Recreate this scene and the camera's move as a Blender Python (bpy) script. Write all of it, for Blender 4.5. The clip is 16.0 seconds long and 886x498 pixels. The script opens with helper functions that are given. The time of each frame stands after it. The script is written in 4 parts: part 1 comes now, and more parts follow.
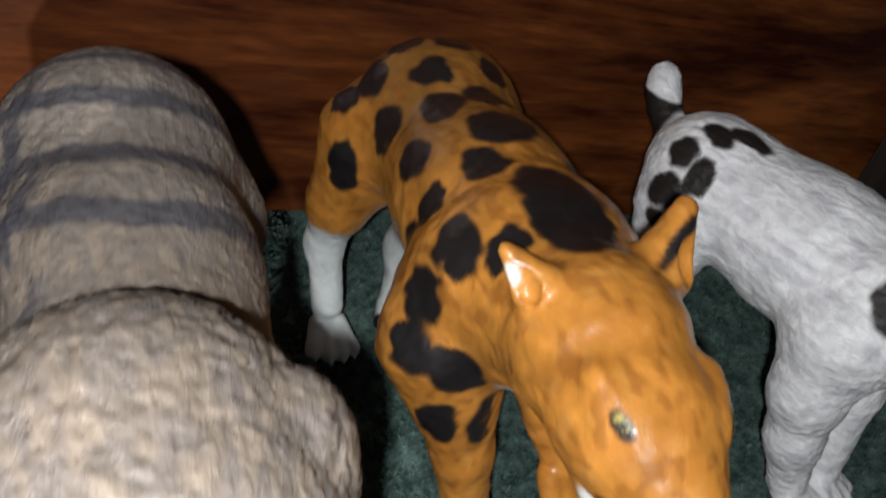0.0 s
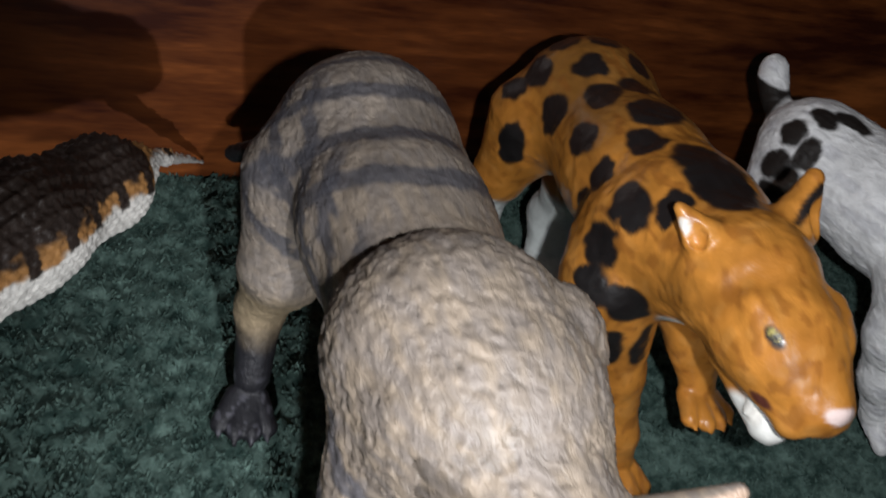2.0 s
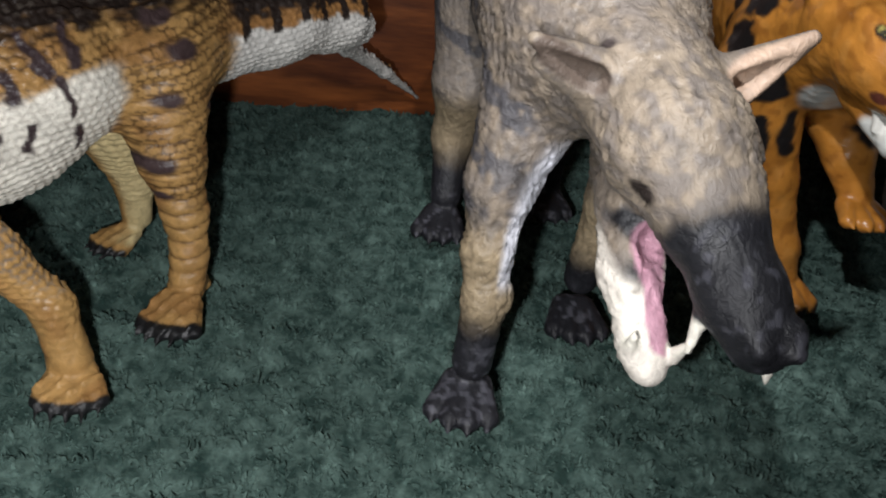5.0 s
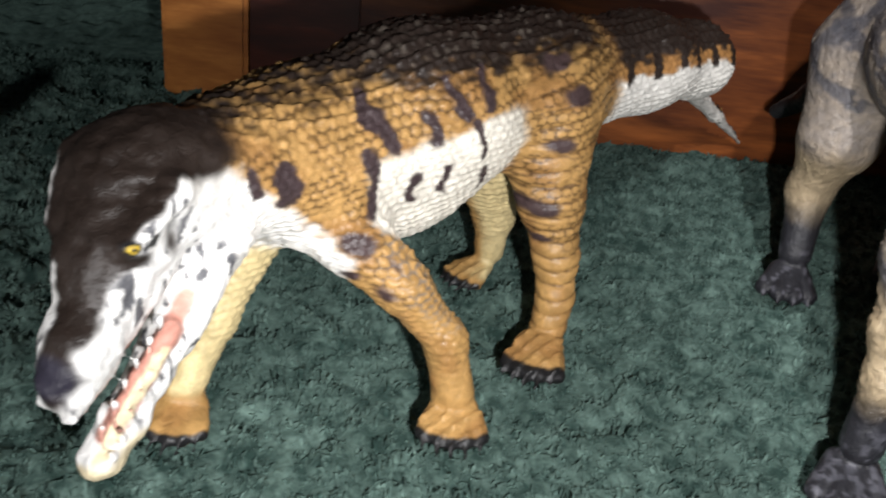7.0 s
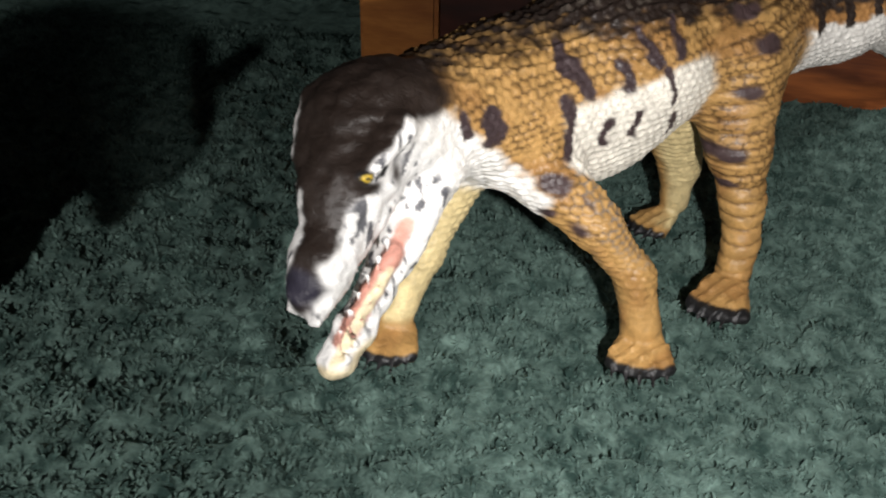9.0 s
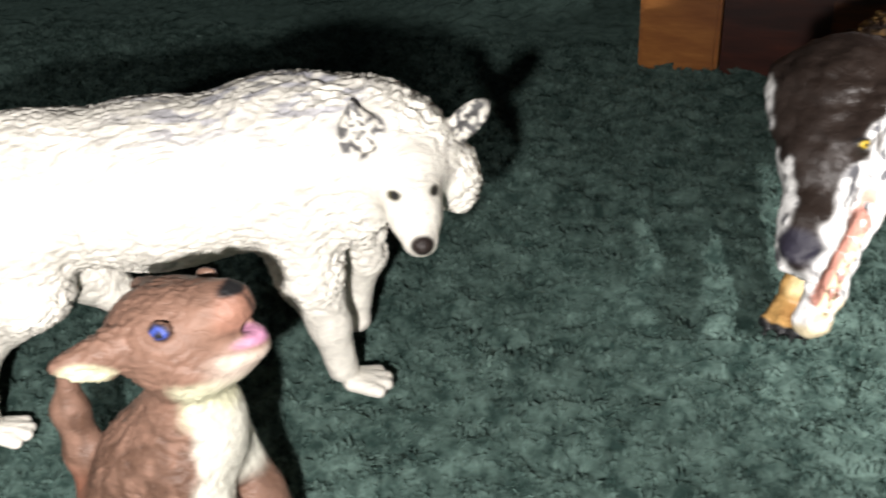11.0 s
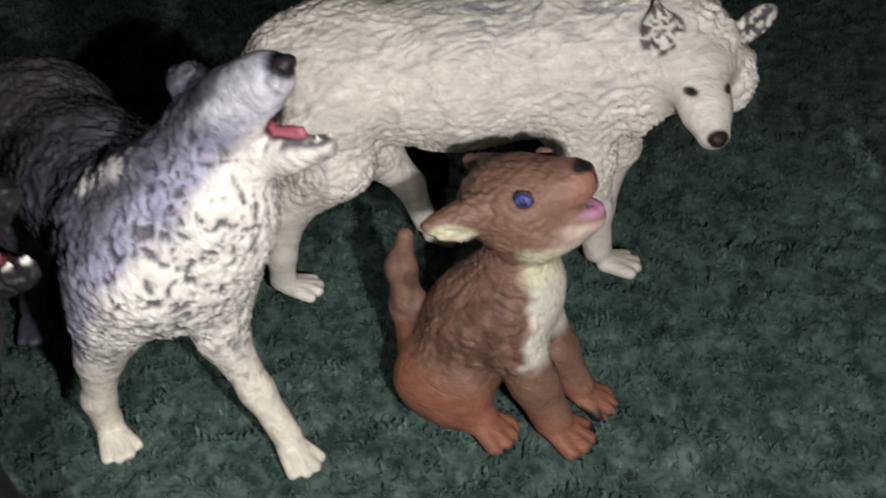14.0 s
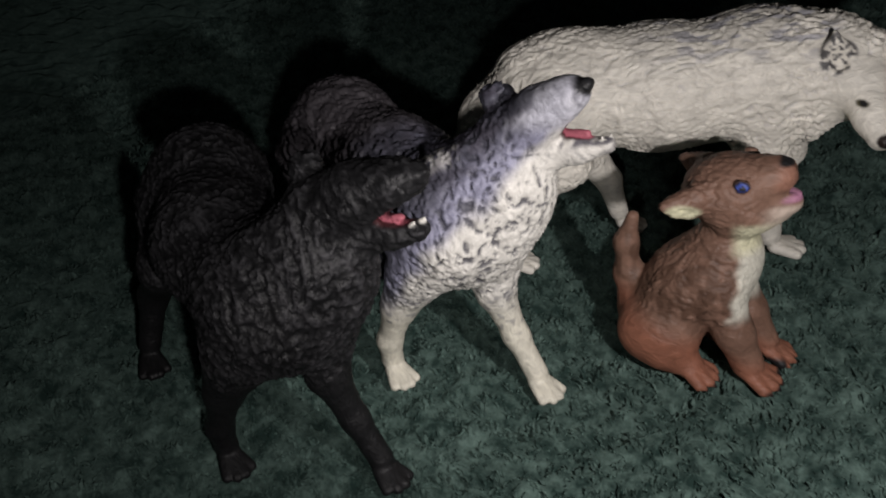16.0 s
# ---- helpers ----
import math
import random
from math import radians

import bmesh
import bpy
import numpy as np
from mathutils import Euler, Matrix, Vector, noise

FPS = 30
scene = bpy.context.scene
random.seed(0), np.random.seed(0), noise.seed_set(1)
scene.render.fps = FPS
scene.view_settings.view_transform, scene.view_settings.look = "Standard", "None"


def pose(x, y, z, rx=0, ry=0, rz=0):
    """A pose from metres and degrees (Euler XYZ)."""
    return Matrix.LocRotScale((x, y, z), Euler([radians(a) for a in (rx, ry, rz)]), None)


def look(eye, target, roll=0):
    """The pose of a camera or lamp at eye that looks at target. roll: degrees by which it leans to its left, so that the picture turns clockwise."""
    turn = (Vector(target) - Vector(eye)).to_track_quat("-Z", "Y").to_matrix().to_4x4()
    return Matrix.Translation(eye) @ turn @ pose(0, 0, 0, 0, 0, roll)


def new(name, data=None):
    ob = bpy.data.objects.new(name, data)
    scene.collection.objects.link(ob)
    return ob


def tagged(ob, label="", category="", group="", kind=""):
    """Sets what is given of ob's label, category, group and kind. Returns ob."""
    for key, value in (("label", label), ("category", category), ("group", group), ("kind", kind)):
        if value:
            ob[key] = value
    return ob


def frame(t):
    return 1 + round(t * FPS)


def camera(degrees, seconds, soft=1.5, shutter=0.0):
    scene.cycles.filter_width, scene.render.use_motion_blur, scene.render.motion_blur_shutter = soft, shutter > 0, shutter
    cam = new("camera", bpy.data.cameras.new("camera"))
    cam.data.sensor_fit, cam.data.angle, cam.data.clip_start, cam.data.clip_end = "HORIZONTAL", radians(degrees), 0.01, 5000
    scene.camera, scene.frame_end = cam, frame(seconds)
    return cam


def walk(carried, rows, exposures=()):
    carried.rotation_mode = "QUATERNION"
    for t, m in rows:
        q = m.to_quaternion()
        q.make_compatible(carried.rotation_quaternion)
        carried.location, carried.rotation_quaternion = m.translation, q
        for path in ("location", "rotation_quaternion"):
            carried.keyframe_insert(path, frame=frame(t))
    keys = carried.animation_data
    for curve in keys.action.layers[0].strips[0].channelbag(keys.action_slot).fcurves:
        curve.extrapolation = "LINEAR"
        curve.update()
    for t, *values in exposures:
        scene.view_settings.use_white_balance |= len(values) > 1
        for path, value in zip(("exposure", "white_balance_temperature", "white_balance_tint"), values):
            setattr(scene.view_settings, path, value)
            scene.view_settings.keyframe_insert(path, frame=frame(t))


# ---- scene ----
cam = camera(50.4, 16.0, 1.8, 0.3)
PATH = [
    (0, (-0.011, 0.035, 0.196), (1.039, 1.348, -0.888), 19.7),
    (0.5, (-0.005, 0.051, 0.215), (1.042, 1.322, -0.92), 20.5),
    (1, (-0.029, 0.045, 0.215), (0.935, 1.342, -0.963), 19.8),
    (1.5, (-0.056, 0.034, 0.211), (0.909, 1.335, -0.962), 19.6),
    (2, (-0.066, 0.01, 0.213), (0.883, 1.341, -0.939), 18.5),
    (2.5, (-0.07, -0.041, 0.206), (0.785, 1.388, -0.902), 16.8),
    (3, (-0.057, -0.083, 0.199), (0.616, 1.489, -0.839), 11.9),
    (3.2, (-0.059, -0.091, 0.199), (0.598, 1.483, -0.847), 11.3),
    (5.3, (-0.068, -0.089, 0.145), (0.365, 1.659, -0.723), 7.6),
    (5.5, (-0.069, -0.08, 0.151), (0.309, 1.696, -0.688), 7.8),
    (6, (-0.078, -0.071, 0.148), (0.17, 1.716, -0.717), 7.4),
    (6.5, (-0.085, -0.071, 0.151), (0.069, 1.708, -0.748), 6.6),
    (7, (-0.108, -0.079, 0.148), (-0.057, 1.688, -0.787), 6.2),
    (7.5, (-0.114, -0.084, 0.148), (-0.103, 1.67, -0.812), 6.3),
    (8, (-0.103, -0.084, 0.143), (-0.151, 1.65, -0.852), 6.1),
    (8.2, (-0.102, -0.083, 0.142), (-0.239, 1.62, -0.898), 5.2),
    (10.3, (-0.15, -0.134, 0.161), (-0.566, 1.605, -0.736), -1.2),
    (10.5, (-0.156, -0.131, 0.157), (-0.621, 1.58, -0.768), -1.9),
    (11, (-0.177, -0.135, 0.145), (-0.747, 1.534, -0.797), -2.7),
    (11.5, (-0.191, -0.144, 0.149), (-0.905, 1.483, -0.769), -3.5),
    (12, (-0.189, -0.145, 0.146), (-0.919, 1.46, -0.799), -2.6),
    (12.5, (-0.188, -0.149, 0.146), (-0.94, 1.453, -0.785), -2.5),
    (13, (-0.193, -0.154, 0.143), (-0.955, 1.428, -0.814), -2.3),
    (13.5, (-0.2, -0.167, 0.143), (-0.926, 1.385, -0.889), -0.9),
    (14, (-0.214, -0.17, 0.153), (-0.903, 1.345, -0.957), -2.3),
    (14.5, (-0.233, -0.186, 0.166), (-1.006, 1.301, -0.925), -3.5),
    (15, (-0.238, -0.204, 0.17), (-1.033, 1.269, -0.925), -3.5),
    (15.5, (-0.239, -0.219, 0.173), (-1.076, 1.241, -0.908), -4.1),
    (16, (-0.227, -0.233, 0.179), (-1.069, 1.22, -0.908), -4.6),
]
# seconds, stops, white balance
EXPOSURES = ((0.0, 0.55, 6100, 10), (0.6, 0.8, 6150, 10), (1.0, 0.85, 6150, 10), (1.5, 0.5, 6100, 10), (2.0, 0.2, 6050, 10), (2.5, -0.1, 6000, 10), (3.2, -0.25, 6000, 10), (5.3, -0.1, 6150, 10),
             (6.0, 0.5, 6100, 10), (6.7, 0.85, 6150, 10), (7.3, 0.6, 6400, 11), (8.2, 0.35, 6450, 11), (10.3, 1.0, 6500, 11), (11.0, 1.1, 6500, 12),
             (11.4, 0.1, 6450, 10), (12.5, 0.05, 6450, 12), (13.5, -0.1, 6500, 13), (14.3, -0.35, 6500, 15), (15.0, -0.55, 6500, 15), (16.0, -0.7, 6500, 15))
walk(cam, [(t, look(eye, target, roll)) for t, eye, target, roll in PATH], EXPOSURES)

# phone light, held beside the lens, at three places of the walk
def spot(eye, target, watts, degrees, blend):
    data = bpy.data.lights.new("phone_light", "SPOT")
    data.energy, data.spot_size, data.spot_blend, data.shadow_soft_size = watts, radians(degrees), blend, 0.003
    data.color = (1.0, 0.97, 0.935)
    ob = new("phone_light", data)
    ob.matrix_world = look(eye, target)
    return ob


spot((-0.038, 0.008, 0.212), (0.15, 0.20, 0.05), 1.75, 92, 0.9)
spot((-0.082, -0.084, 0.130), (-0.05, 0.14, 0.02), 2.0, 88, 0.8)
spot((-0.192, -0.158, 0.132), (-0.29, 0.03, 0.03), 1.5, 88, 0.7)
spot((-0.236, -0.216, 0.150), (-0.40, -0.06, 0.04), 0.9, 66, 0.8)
world = bpy.data.worlds.new("night")
world.use_nodes = True
world.node_tree.nodes["Background"].inputs[0].default_value = (0.9, 0.95, 1.0, 1)
world.node_tree.nodes["Background"].inputs[1].default_value = 0.03
scene.world = world


# ---- materials ----
def nodes_of(name):
    m = bpy.data.materials.new(name)
    m.use_nodes = True
    nt = m.node_tree
    return m, nt, nt.nodes["Principled BSDF"]


def add(nt, kind, **values):
    n = nt.nodes.new(kind)
    for key, value in values.items():
        n.inputs[key.replace("_", " ")].default_value = value
    return n


def paint(name, rough, fine, stretch, bump, coat=0.0, mottle=0.25, distance=0.0006):
    """Painted plastic: the colour attribute, mottled, with a fine relief of strands or scales."""
    m, nt, b = nodes_of(name)
    link = nt.links.new
    at = nt.nodes.new("ShaderNodeVertexColor")
    at.layer_name = "paint"
    co = nt.nodes.new("ShaderNodeTexCoord")
    mp = nt.nodes.new("ShaderNodeMapping")
    mp.inputs["Scale"].default_value = stretch
    link(co.outputs["Object"], mp.inputs["Vector"])
    n1 = add(nt, "ShaderNodeTexNoise", Scale=fine, Detail=4.0, Roughness=0.6, Distortion=0.6)
    link(mp.outputs["Vector"], n1.inputs["Vector"])
    n2 = add(nt, "ShaderNodeTexNoise", Scale=90.0, Detail=3.0)
    link(co.outputs["Object"], n2.inputs["Vector"])
    mr = add(nt, "ShaderNodeMapRange", From_Min=0.3, From_Max=0.7, To_Min=1 - mottle, To_Max=1 + mottle)
    link(n1.outputs["Fac"], mr.inputs["Value"])
    mr2 = add(nt, "ShaderNodeMapRange", From_Min=0.3, From_Max=0.7, To_Min=0.88, To_Max=1.1)
    link(n2.outputs["Fac"], mr2.inputs["Value"])
    mu = nt.nodes.new("ShaderNodeMath")
    mu.operation = "MULTIPLY"
    link(mr.outputs["Result"], mu.inputs[0])
    link(mr2.outputs["Result"], mu.inputs[1])
    mix = nt.nodes.new("ShaderNodeVectorMath")
    mix.operation = "SCALE"
    link(at.outputs["Color"], mix.inputs[0])
    link(mu.outputs[0], mix.inputs["Scale"])
    link(mix.outputs["Vector"], b.inputs["Base Color"])
    bp = add(nt, "ShaderNodeBump", Strength=bump, Distance=distance)
    link(n1.outputs["Fac"], bp.inputs["Height"])
    link(bp.outputs["Normal"], b.inputs["Normal"])
    rr = add(nt, "ShaderNodeMapRange", From_Min=0.3, From_Max=0.7, To_Min=rough - 0.08, To_Max=rough + 0.1)
    link(n2.outputs["Fac"], rr.inputs["Value"])
    link(rr.outputs["Result"], b.inputs["Roughness"])
    b.inputs["Specular IOR Level"].default_value = 0.4
    b.inputs["Coat Weight"].default_value = coat
    b.inputs["Coat Roughness"].default_value = 0.25
    return m


def wood(name, dark, light, scale, rough=0.35, along="X"):
    m, nt, b = nodes_of(name)
    link = nt.links.new
    co = nt.nodes.new("ShaderNodeTexCoord")
    mp = nt.nodes.new("ShaderNodeMapping")
    mp.inputs["Scale"].default_value = (0.16, 1, 1) if along == "X" else (1, 1, 0.16)
    link(co.outputs["Object"], mp.inputs["Vector"])
    n1 = add(nt, "ShaderNodeTexNoise", Scale=scale, Detail=5.0, Roughness=0.6, Distortion=1.6)
    link(mp.outputs["Vector"], n1.inputs["Vector"])
    n2 = add(nt, "ShaderNodeTexNoise", Scale=scale * 9, Detail=3.0, Roughness=0.7)
    link(mp.outputs["Vector"], n2.inputs["Vector"])
    mixf = nt.nodes.new("ShaderNodeMix")
    mixf.inputs[0].default_value = 0.35
    link(n1.outputs["Fac"], mixf.inputs[2])
    link(n2.outputs["Fac"], mixf.inputs[3])
    ramp = nt.nodes.new("ShaderNodeValToRGB")
    e = ramp.color_ramp.elements
    e[0].position, e[0].color = 0.38, (*dark, 1)
    e[1].position, e[1].color = 0.66, (*light, 1)
    mid = e.new(0.5)
    mid.color = (*[0.7 * a + 0.3 * c for a, c in zip(dark, light)], 1)
    link(mixf.outputs[0], ramp.inputs["Fac"])
    link(ramp.outputs["Color"], b.inputs["Base Color"])
    b.inputs["Roughness"].default_value = rough
    b.inputs["Coat Weight"].default_value = 0.3
    b.inputs["Coat Roughness"].default_value = 0.2
    bp = add(nt, "ShaderNodeBump", Strength=0.15, Distance=0.0005)
    link(n2.outputs["Fac"], bp.inputs["Height"])
    link(bp.outputs["Normal"], b.inputs["Normal"])
    return m


def carpet_material():
    m, nt, b = nodes_of("green_carpet")
    link = nt.links.new
    co = nt.nodes.new("ShaderNodeTexCoord")
    v = add(nt, "ShaderNodeTexNoise", Scale=110.0, Detail=3.0, Roughness=0.6)
    link(co.outputs["Object"], v.inputs["Vector"])
    f = add(nt, "ShaderNodeTexNoise", Scale=750.0, Detail=4.0, Roughness=0.7)
    link(co.outputs["Object"], f.inputs["Vector"])
    ramp = nt.nodes.new("ShaderNodeValToRGB")
    e = ramp.color_ramp.elements
    e[0].position, e[0].color = 0.41, (0.014, 0.032, 0.027, 1)
    e[1].position, e[1].color = 0.62, (0.110, 0.170, 0.147, 1)
    mixf = nt.nodes.new("ShaderNodeMix")
    mixf.inputs[0].default_value = 0.5
    link(v.outputs["Fac"], mixf.inputs[2])
    mid = add(nt, "ShaderNodeTexNoise", Scale=270.0, Detail=3.0, Roughness=0.65)
    link(co.outputs["Object"], mid.inputs["Vector"])
    link(mid.outputs["Fac"], mixf.inputs[3])
    link(mixf.outputs[0], ramp.inputs["Fac"])
    mr = add(nt, "ShaderNodeMapRange", From_Min=0.3, From_Max=0.7, To_Min=0.7, To_Max=1.3)
    link(f.outputs["Fac"], mr.inputs["Value"])
    sc = nt.nodes.new("ShaderNodeVectorMath")
    sc.operation = "SCALE"
    link(ramp.outputs["Color"], sc.inputs[0])
    geo = nt.nodes.new("ShaderNodeNewGeometry")
    isle = add(nt, "ShaderNodeMapRange", To_Min=0.82, To_Max=1.22)
    link(geo.outputs["Random Per Island"], isle.inputs["Value"])
    both = nt.nodes.new("ShaderNodeMath")
    both.operation = "MULTIPLY"
    link(mr.outputs["Result"], both.inputs[0])
    link(isle.outputs["Result"], both.inputs[1])
    link(both.outputs[0], sc.inputs["Scale"])
    link(sc.outputs["Vector"], b.inputs["Base Color"])
    b.inputs["Roughness"].default_value = 0.85
    b.inputs["Specular IOR Level"].default_value = 0.2
    b.inputs["Sheen Weight"].default_value = 0.3
    b.inputs["Sheen Tint"].default_value = (0.5, 0.8, 0.7, 1)
    bp = add(nt, "ShaderNodeBump", Strength=0.6, Distance=0.0008)
    link(f.outputs["Fac"], bp.inputs["Height"])
    link(bp.outputs["Normal"], b.inputs["Normal"])
    return m


def plaster(name, colour):
    m, nt, b = nodes_of(name)
    co = nt.nodes.new("ShaderNodeTexCoord")
    n = add(nt, "ShaderNodeTexNoise", Scale=60.0, Detail=4.0)
    nt.links.new(co.outputs["Object"], n.inputs["Vector"])
    bp = add(nt, "ShaderNodeBump", Strength=0.2, Distance=0.002)
    nt.links.new(n.outputs["Fac"], bp.inputs["Height"])
    nt.links.new(bp.outputs["Normal"], b.inputs["Normal"])
    b.inputs["Base Color"].default_value, b.inputs["Roughness"].default_value = (*colour, 1), 0.9
    return m


FUR = paint("painted_fur", 0.52, 520.0, (0.4, 1.0, 0.8), 0.8, mottle=0.18, distance=0.0007)
GLOSS = paint("glossy_paint", 0.36, 170.0, (0.7, 1.0, 1.0), 0.7, coat=0.3, mottle=0.14)
SCALES = paint("painted_scales", 0.45, 420.0, (1.0, 1.0, 1.0), 0.7, mottle=0.2)
CARPET = carpet_material()
WOOD = wood("red_varnished_wood", (0.04, 0.007, 0.002), (0.37, 0.11, 0.024), 17.0)
PINE = wood("orange_pine", (0.22, 0.07, 0.014), (0.52, 0.21, 0.05), 30.0)
REDWOOD = wood("dark_red_wood", (0.02, 0.003, 0.001), (0.10, 0.018, 0.006), 26.0)
DARKWOOD = wood("dark_brown_wood", (0.012, 0.008, 0.006), (0.05, 0.034, 0.026), 22.0, 0.6, "Z")
WALL = plaster("wall_paint", (0.35, 0.33, 0.3))


# ---- mesh tools ----
def box(bm, lo, hi, bevel=0.0015):
    made = bmesh.ops.create_cube(bm, size=1)["verts"]
    for v in made:
        v.co = Vector([lo[i] + (v.co[i] + 0.5) * (hi[i] - lo[i]) for i in range(3)])
    if bevel:
        edges = list({e for v in made for e in v.link_edges})
        bmesh.ops.bevel(bm, geom=edges, offset=bevel, segments=2, affect="EDGES")


def part(name, bm, material, parent=None, label=""):
    me = bpy.data.meshes.new(name)
    bm.to_mesh(me)
    bm.free()
    me.materials.append(material)
    ob = new(name, me)
    if parent:
        ob.parent = parent
    if label:
        ob["label"] = label
    return ob


def slab(name, lo, hi, material, bevel=0.0015, parent=None, label=""):
    bm = bmesh.new()
    box(bm, lo, hi, bevel)
    return part(name, bm, material, parent, label)


def hashed(i, j, k, seed):
    h = (i * 374761393 + j * 668265263 + k * 2147483647 + seed * 1442695041) & 0xFFFFFFFF
    h = ((h ^ (h >> 13)) * 1274126177) & 0xFFFFFFFF
    return ((h ^ (h >> 16)) & 0xFFFF) / 65535.0


def value_noise(p, seed=0):
    """Smooth noise, 0 to 1, at rows of points; one cell a unit."""
    b = np.floor(p).astype(np.int64)
    f = p - b
    f = f * f * (3 - 2 * f)
    out = 0
    for dx in (0, 1):
        for dy in (0, 1):
            for dz in (0, 1):
                w = (f[:, 0] if dx else 1 - f[:, 0]) * (f[:, 1] if dy else 1 - f[:, 1]) * (f[:, 2] if dz else 1 - f[:, 2])
                out = out + w * hashed(b[:, 0] + dx, b[:, 1] + dy, b[:, 2] + dz, seed)
    return out


class Sculpt:
    """A figure as one smooth skin over blended limbs. Millimetres: x ahead, y to its left, z up."""

    def __init__(self, step=0.9):
        self.step, self.forms = step, []

    def limb(self, a, b, ra, rb, k=5.0, cut=False):
        self.forms.append(("limb", np.array(a, float), np.array(b, float), ra, rb, k, cut))

    def chain(self, *nodes, k=5.0):
        for (a, ra), (b, rb) in zip(nodes, nodes[1:]):
            self.limb(a, b, ra, rb, k)

    def egg(self, c, radii, turn=(0, 0, 0), k=4.0, cut=False):
        m = np.array(Euler([radians(t) for t in turn]).to_matrix())
        self.forms.append(("egg", np.array(c, float), np.array(radii, float), m, 0, k, cut))

    def field(self, form, p):
        if form[0] == "limb":
            _, a, b, ra, rb = form[:5]
            d = b - a
            h = np.clip(((p - a) @ d) / (d @ d), 0, 1)
            q = p - a - h[..., None] * d
            return np.sqrt((q * q).sum(-1)) - (ra + (rb - ra) * h)
        _, c, r, m = form[:4]
        q = (p - c) @ m
        k0 = np.sqrt(((q / r) ** 2).sum(-1))
        k1 = np.sqrt(((q / (r * r)) ** 2).sum(-1)) + 1e-6
        return k0 * (k0 - 1) / k1

    def bounds(self, form):
        if form[0] == "limb":
            r = max(form[3], form[4])
            return np.minimum(form[1], form[2]) - r, np.maximum(form[1], form[2]) + r
        r = form[2].max()
        return form[1] - r, form[1] + r

    def skin(self):
        s = self.step
        lo = np.min([self.bounds(f)[0] for f in self.forms if not f[6]], 0) - 4 * s
        hi = np.max([self.bounds(f)[1] for f in self.forms if not f[6]], 0) + 4 * s
        n = np.ceil((hi - lo) / s).astype(int) + 1
        grid = np.full(n, 30.0)
        for form in self.forms:
            k = form[5]
            a, b = self.bounds(form)
            i0 = np.clip(np.floor((a - lo - k - 3 * s) / s).astype(int), 0, n)
            i1 = np.clip(np.ceil((b - lo + k + 3 * s) / s).astype(int) + 1, 0, n)
            ax = [lo[i] + s * np.arange(i0[i], i1[i]) for i in range(3)]
            p = np.stack(np.meshgrid(*ax, indexing="ij"), -1)
            d = self.field(form, p)
            sub = grid[i0[0]:i1[0], i0[1]:i1[1], i0[2]:i1[2]]
            if form[6]:
                h = np.maximum(k - np.abs(-d - sub), 0) / k
                sub[...] = np.maximum(sub, -d) + h * h * k / 4
            else:
                h = np.maximum(k - np.abs(d - sub), 0) / k
                sub[...] = np.minimum(sub, d) - h * h * k / 4
        return self.nets(grid, lo, s)

    def nets(self, g, lo, s):
        """Surface nets: one point in each cell that the skin crosses."""
        inside = g < 0
        n = np.array(g.shape) - 1
        count = np.zeros(n, int)
        for dx in (0, 1):
            for dy in (0, 1):
                for dz in (0, 1):
                    count += inside[dx:n[0] + dx, dy:n[1] + dy, dz:n[2] + dz]
        cells = np.argwhere((count > 0) & (count < 8))
        index = np.full(n, -1)
        index[tuple(cells.T)] = np.arange(len(cells))
        total, weight = np.zeros((len(cells), 3)), np.zeros(len(cells))
        corners = [np.array(c) for c in ((0, 0, 0), (1, 0, 0), (0, 1, 0), (1, 1, 0), (0, 0, 1), (1, 0, 1), (0, 1, 1), (1, 1, 1))]
        for i, a in enumerate(corners):
            for b in corners[i + 1:]:
                if np.abs(b - a).sum() == 1:
                    va, vb = g[tuple((cells + a).T)], g[tuple((cells + b).T)]
                    hit = (va < 0) != (vb < 0)
                    t = np.where(hit, va / np.where(hit, va - vb, 1), 0)
                    total += np.where(hit[:, None], a + t[:, None] * (b - a), 0)
                    weight += hit
        verts = lo + s * (cells + total / weight[:, None])
        faces = []
        for axis in range(3):
            u, w = [(1, 2), (2, 0), (0, 1)][axis]
            step = np.eye(3, dtype=int)
            m = np.array(g.shape)
            m[axis] -= 1
            a = inside[tuple(slice(0, q) for q in m)]
            b = inside[tuple(slice(1, g.shape[i]) if i == axis else slice(0, m[i]) for i in range(3))]
            e = np.argwhere(a != b)
            e = e[(e[:, u] > 0) & (e[:, w] > 0) & (e[:, u] < n[u]) & (e[:, w] < n[w])]
            quad = np.stack([index[tuple(c.T)] for c in (e - step[u] - step[w], e - step[w], e, e - step[u])], 1)
            flip = ~a[tuple(e.T)]
            quad[flip] = quad[flip][:, ::-1]
            faces.append(quad)
        return verts, np.concatenate(faces)


def smooth(x, a, b):
    t = np.clip((x - a) / (b - a), 0, 1)
    return t * t * (3 - 2 * t)


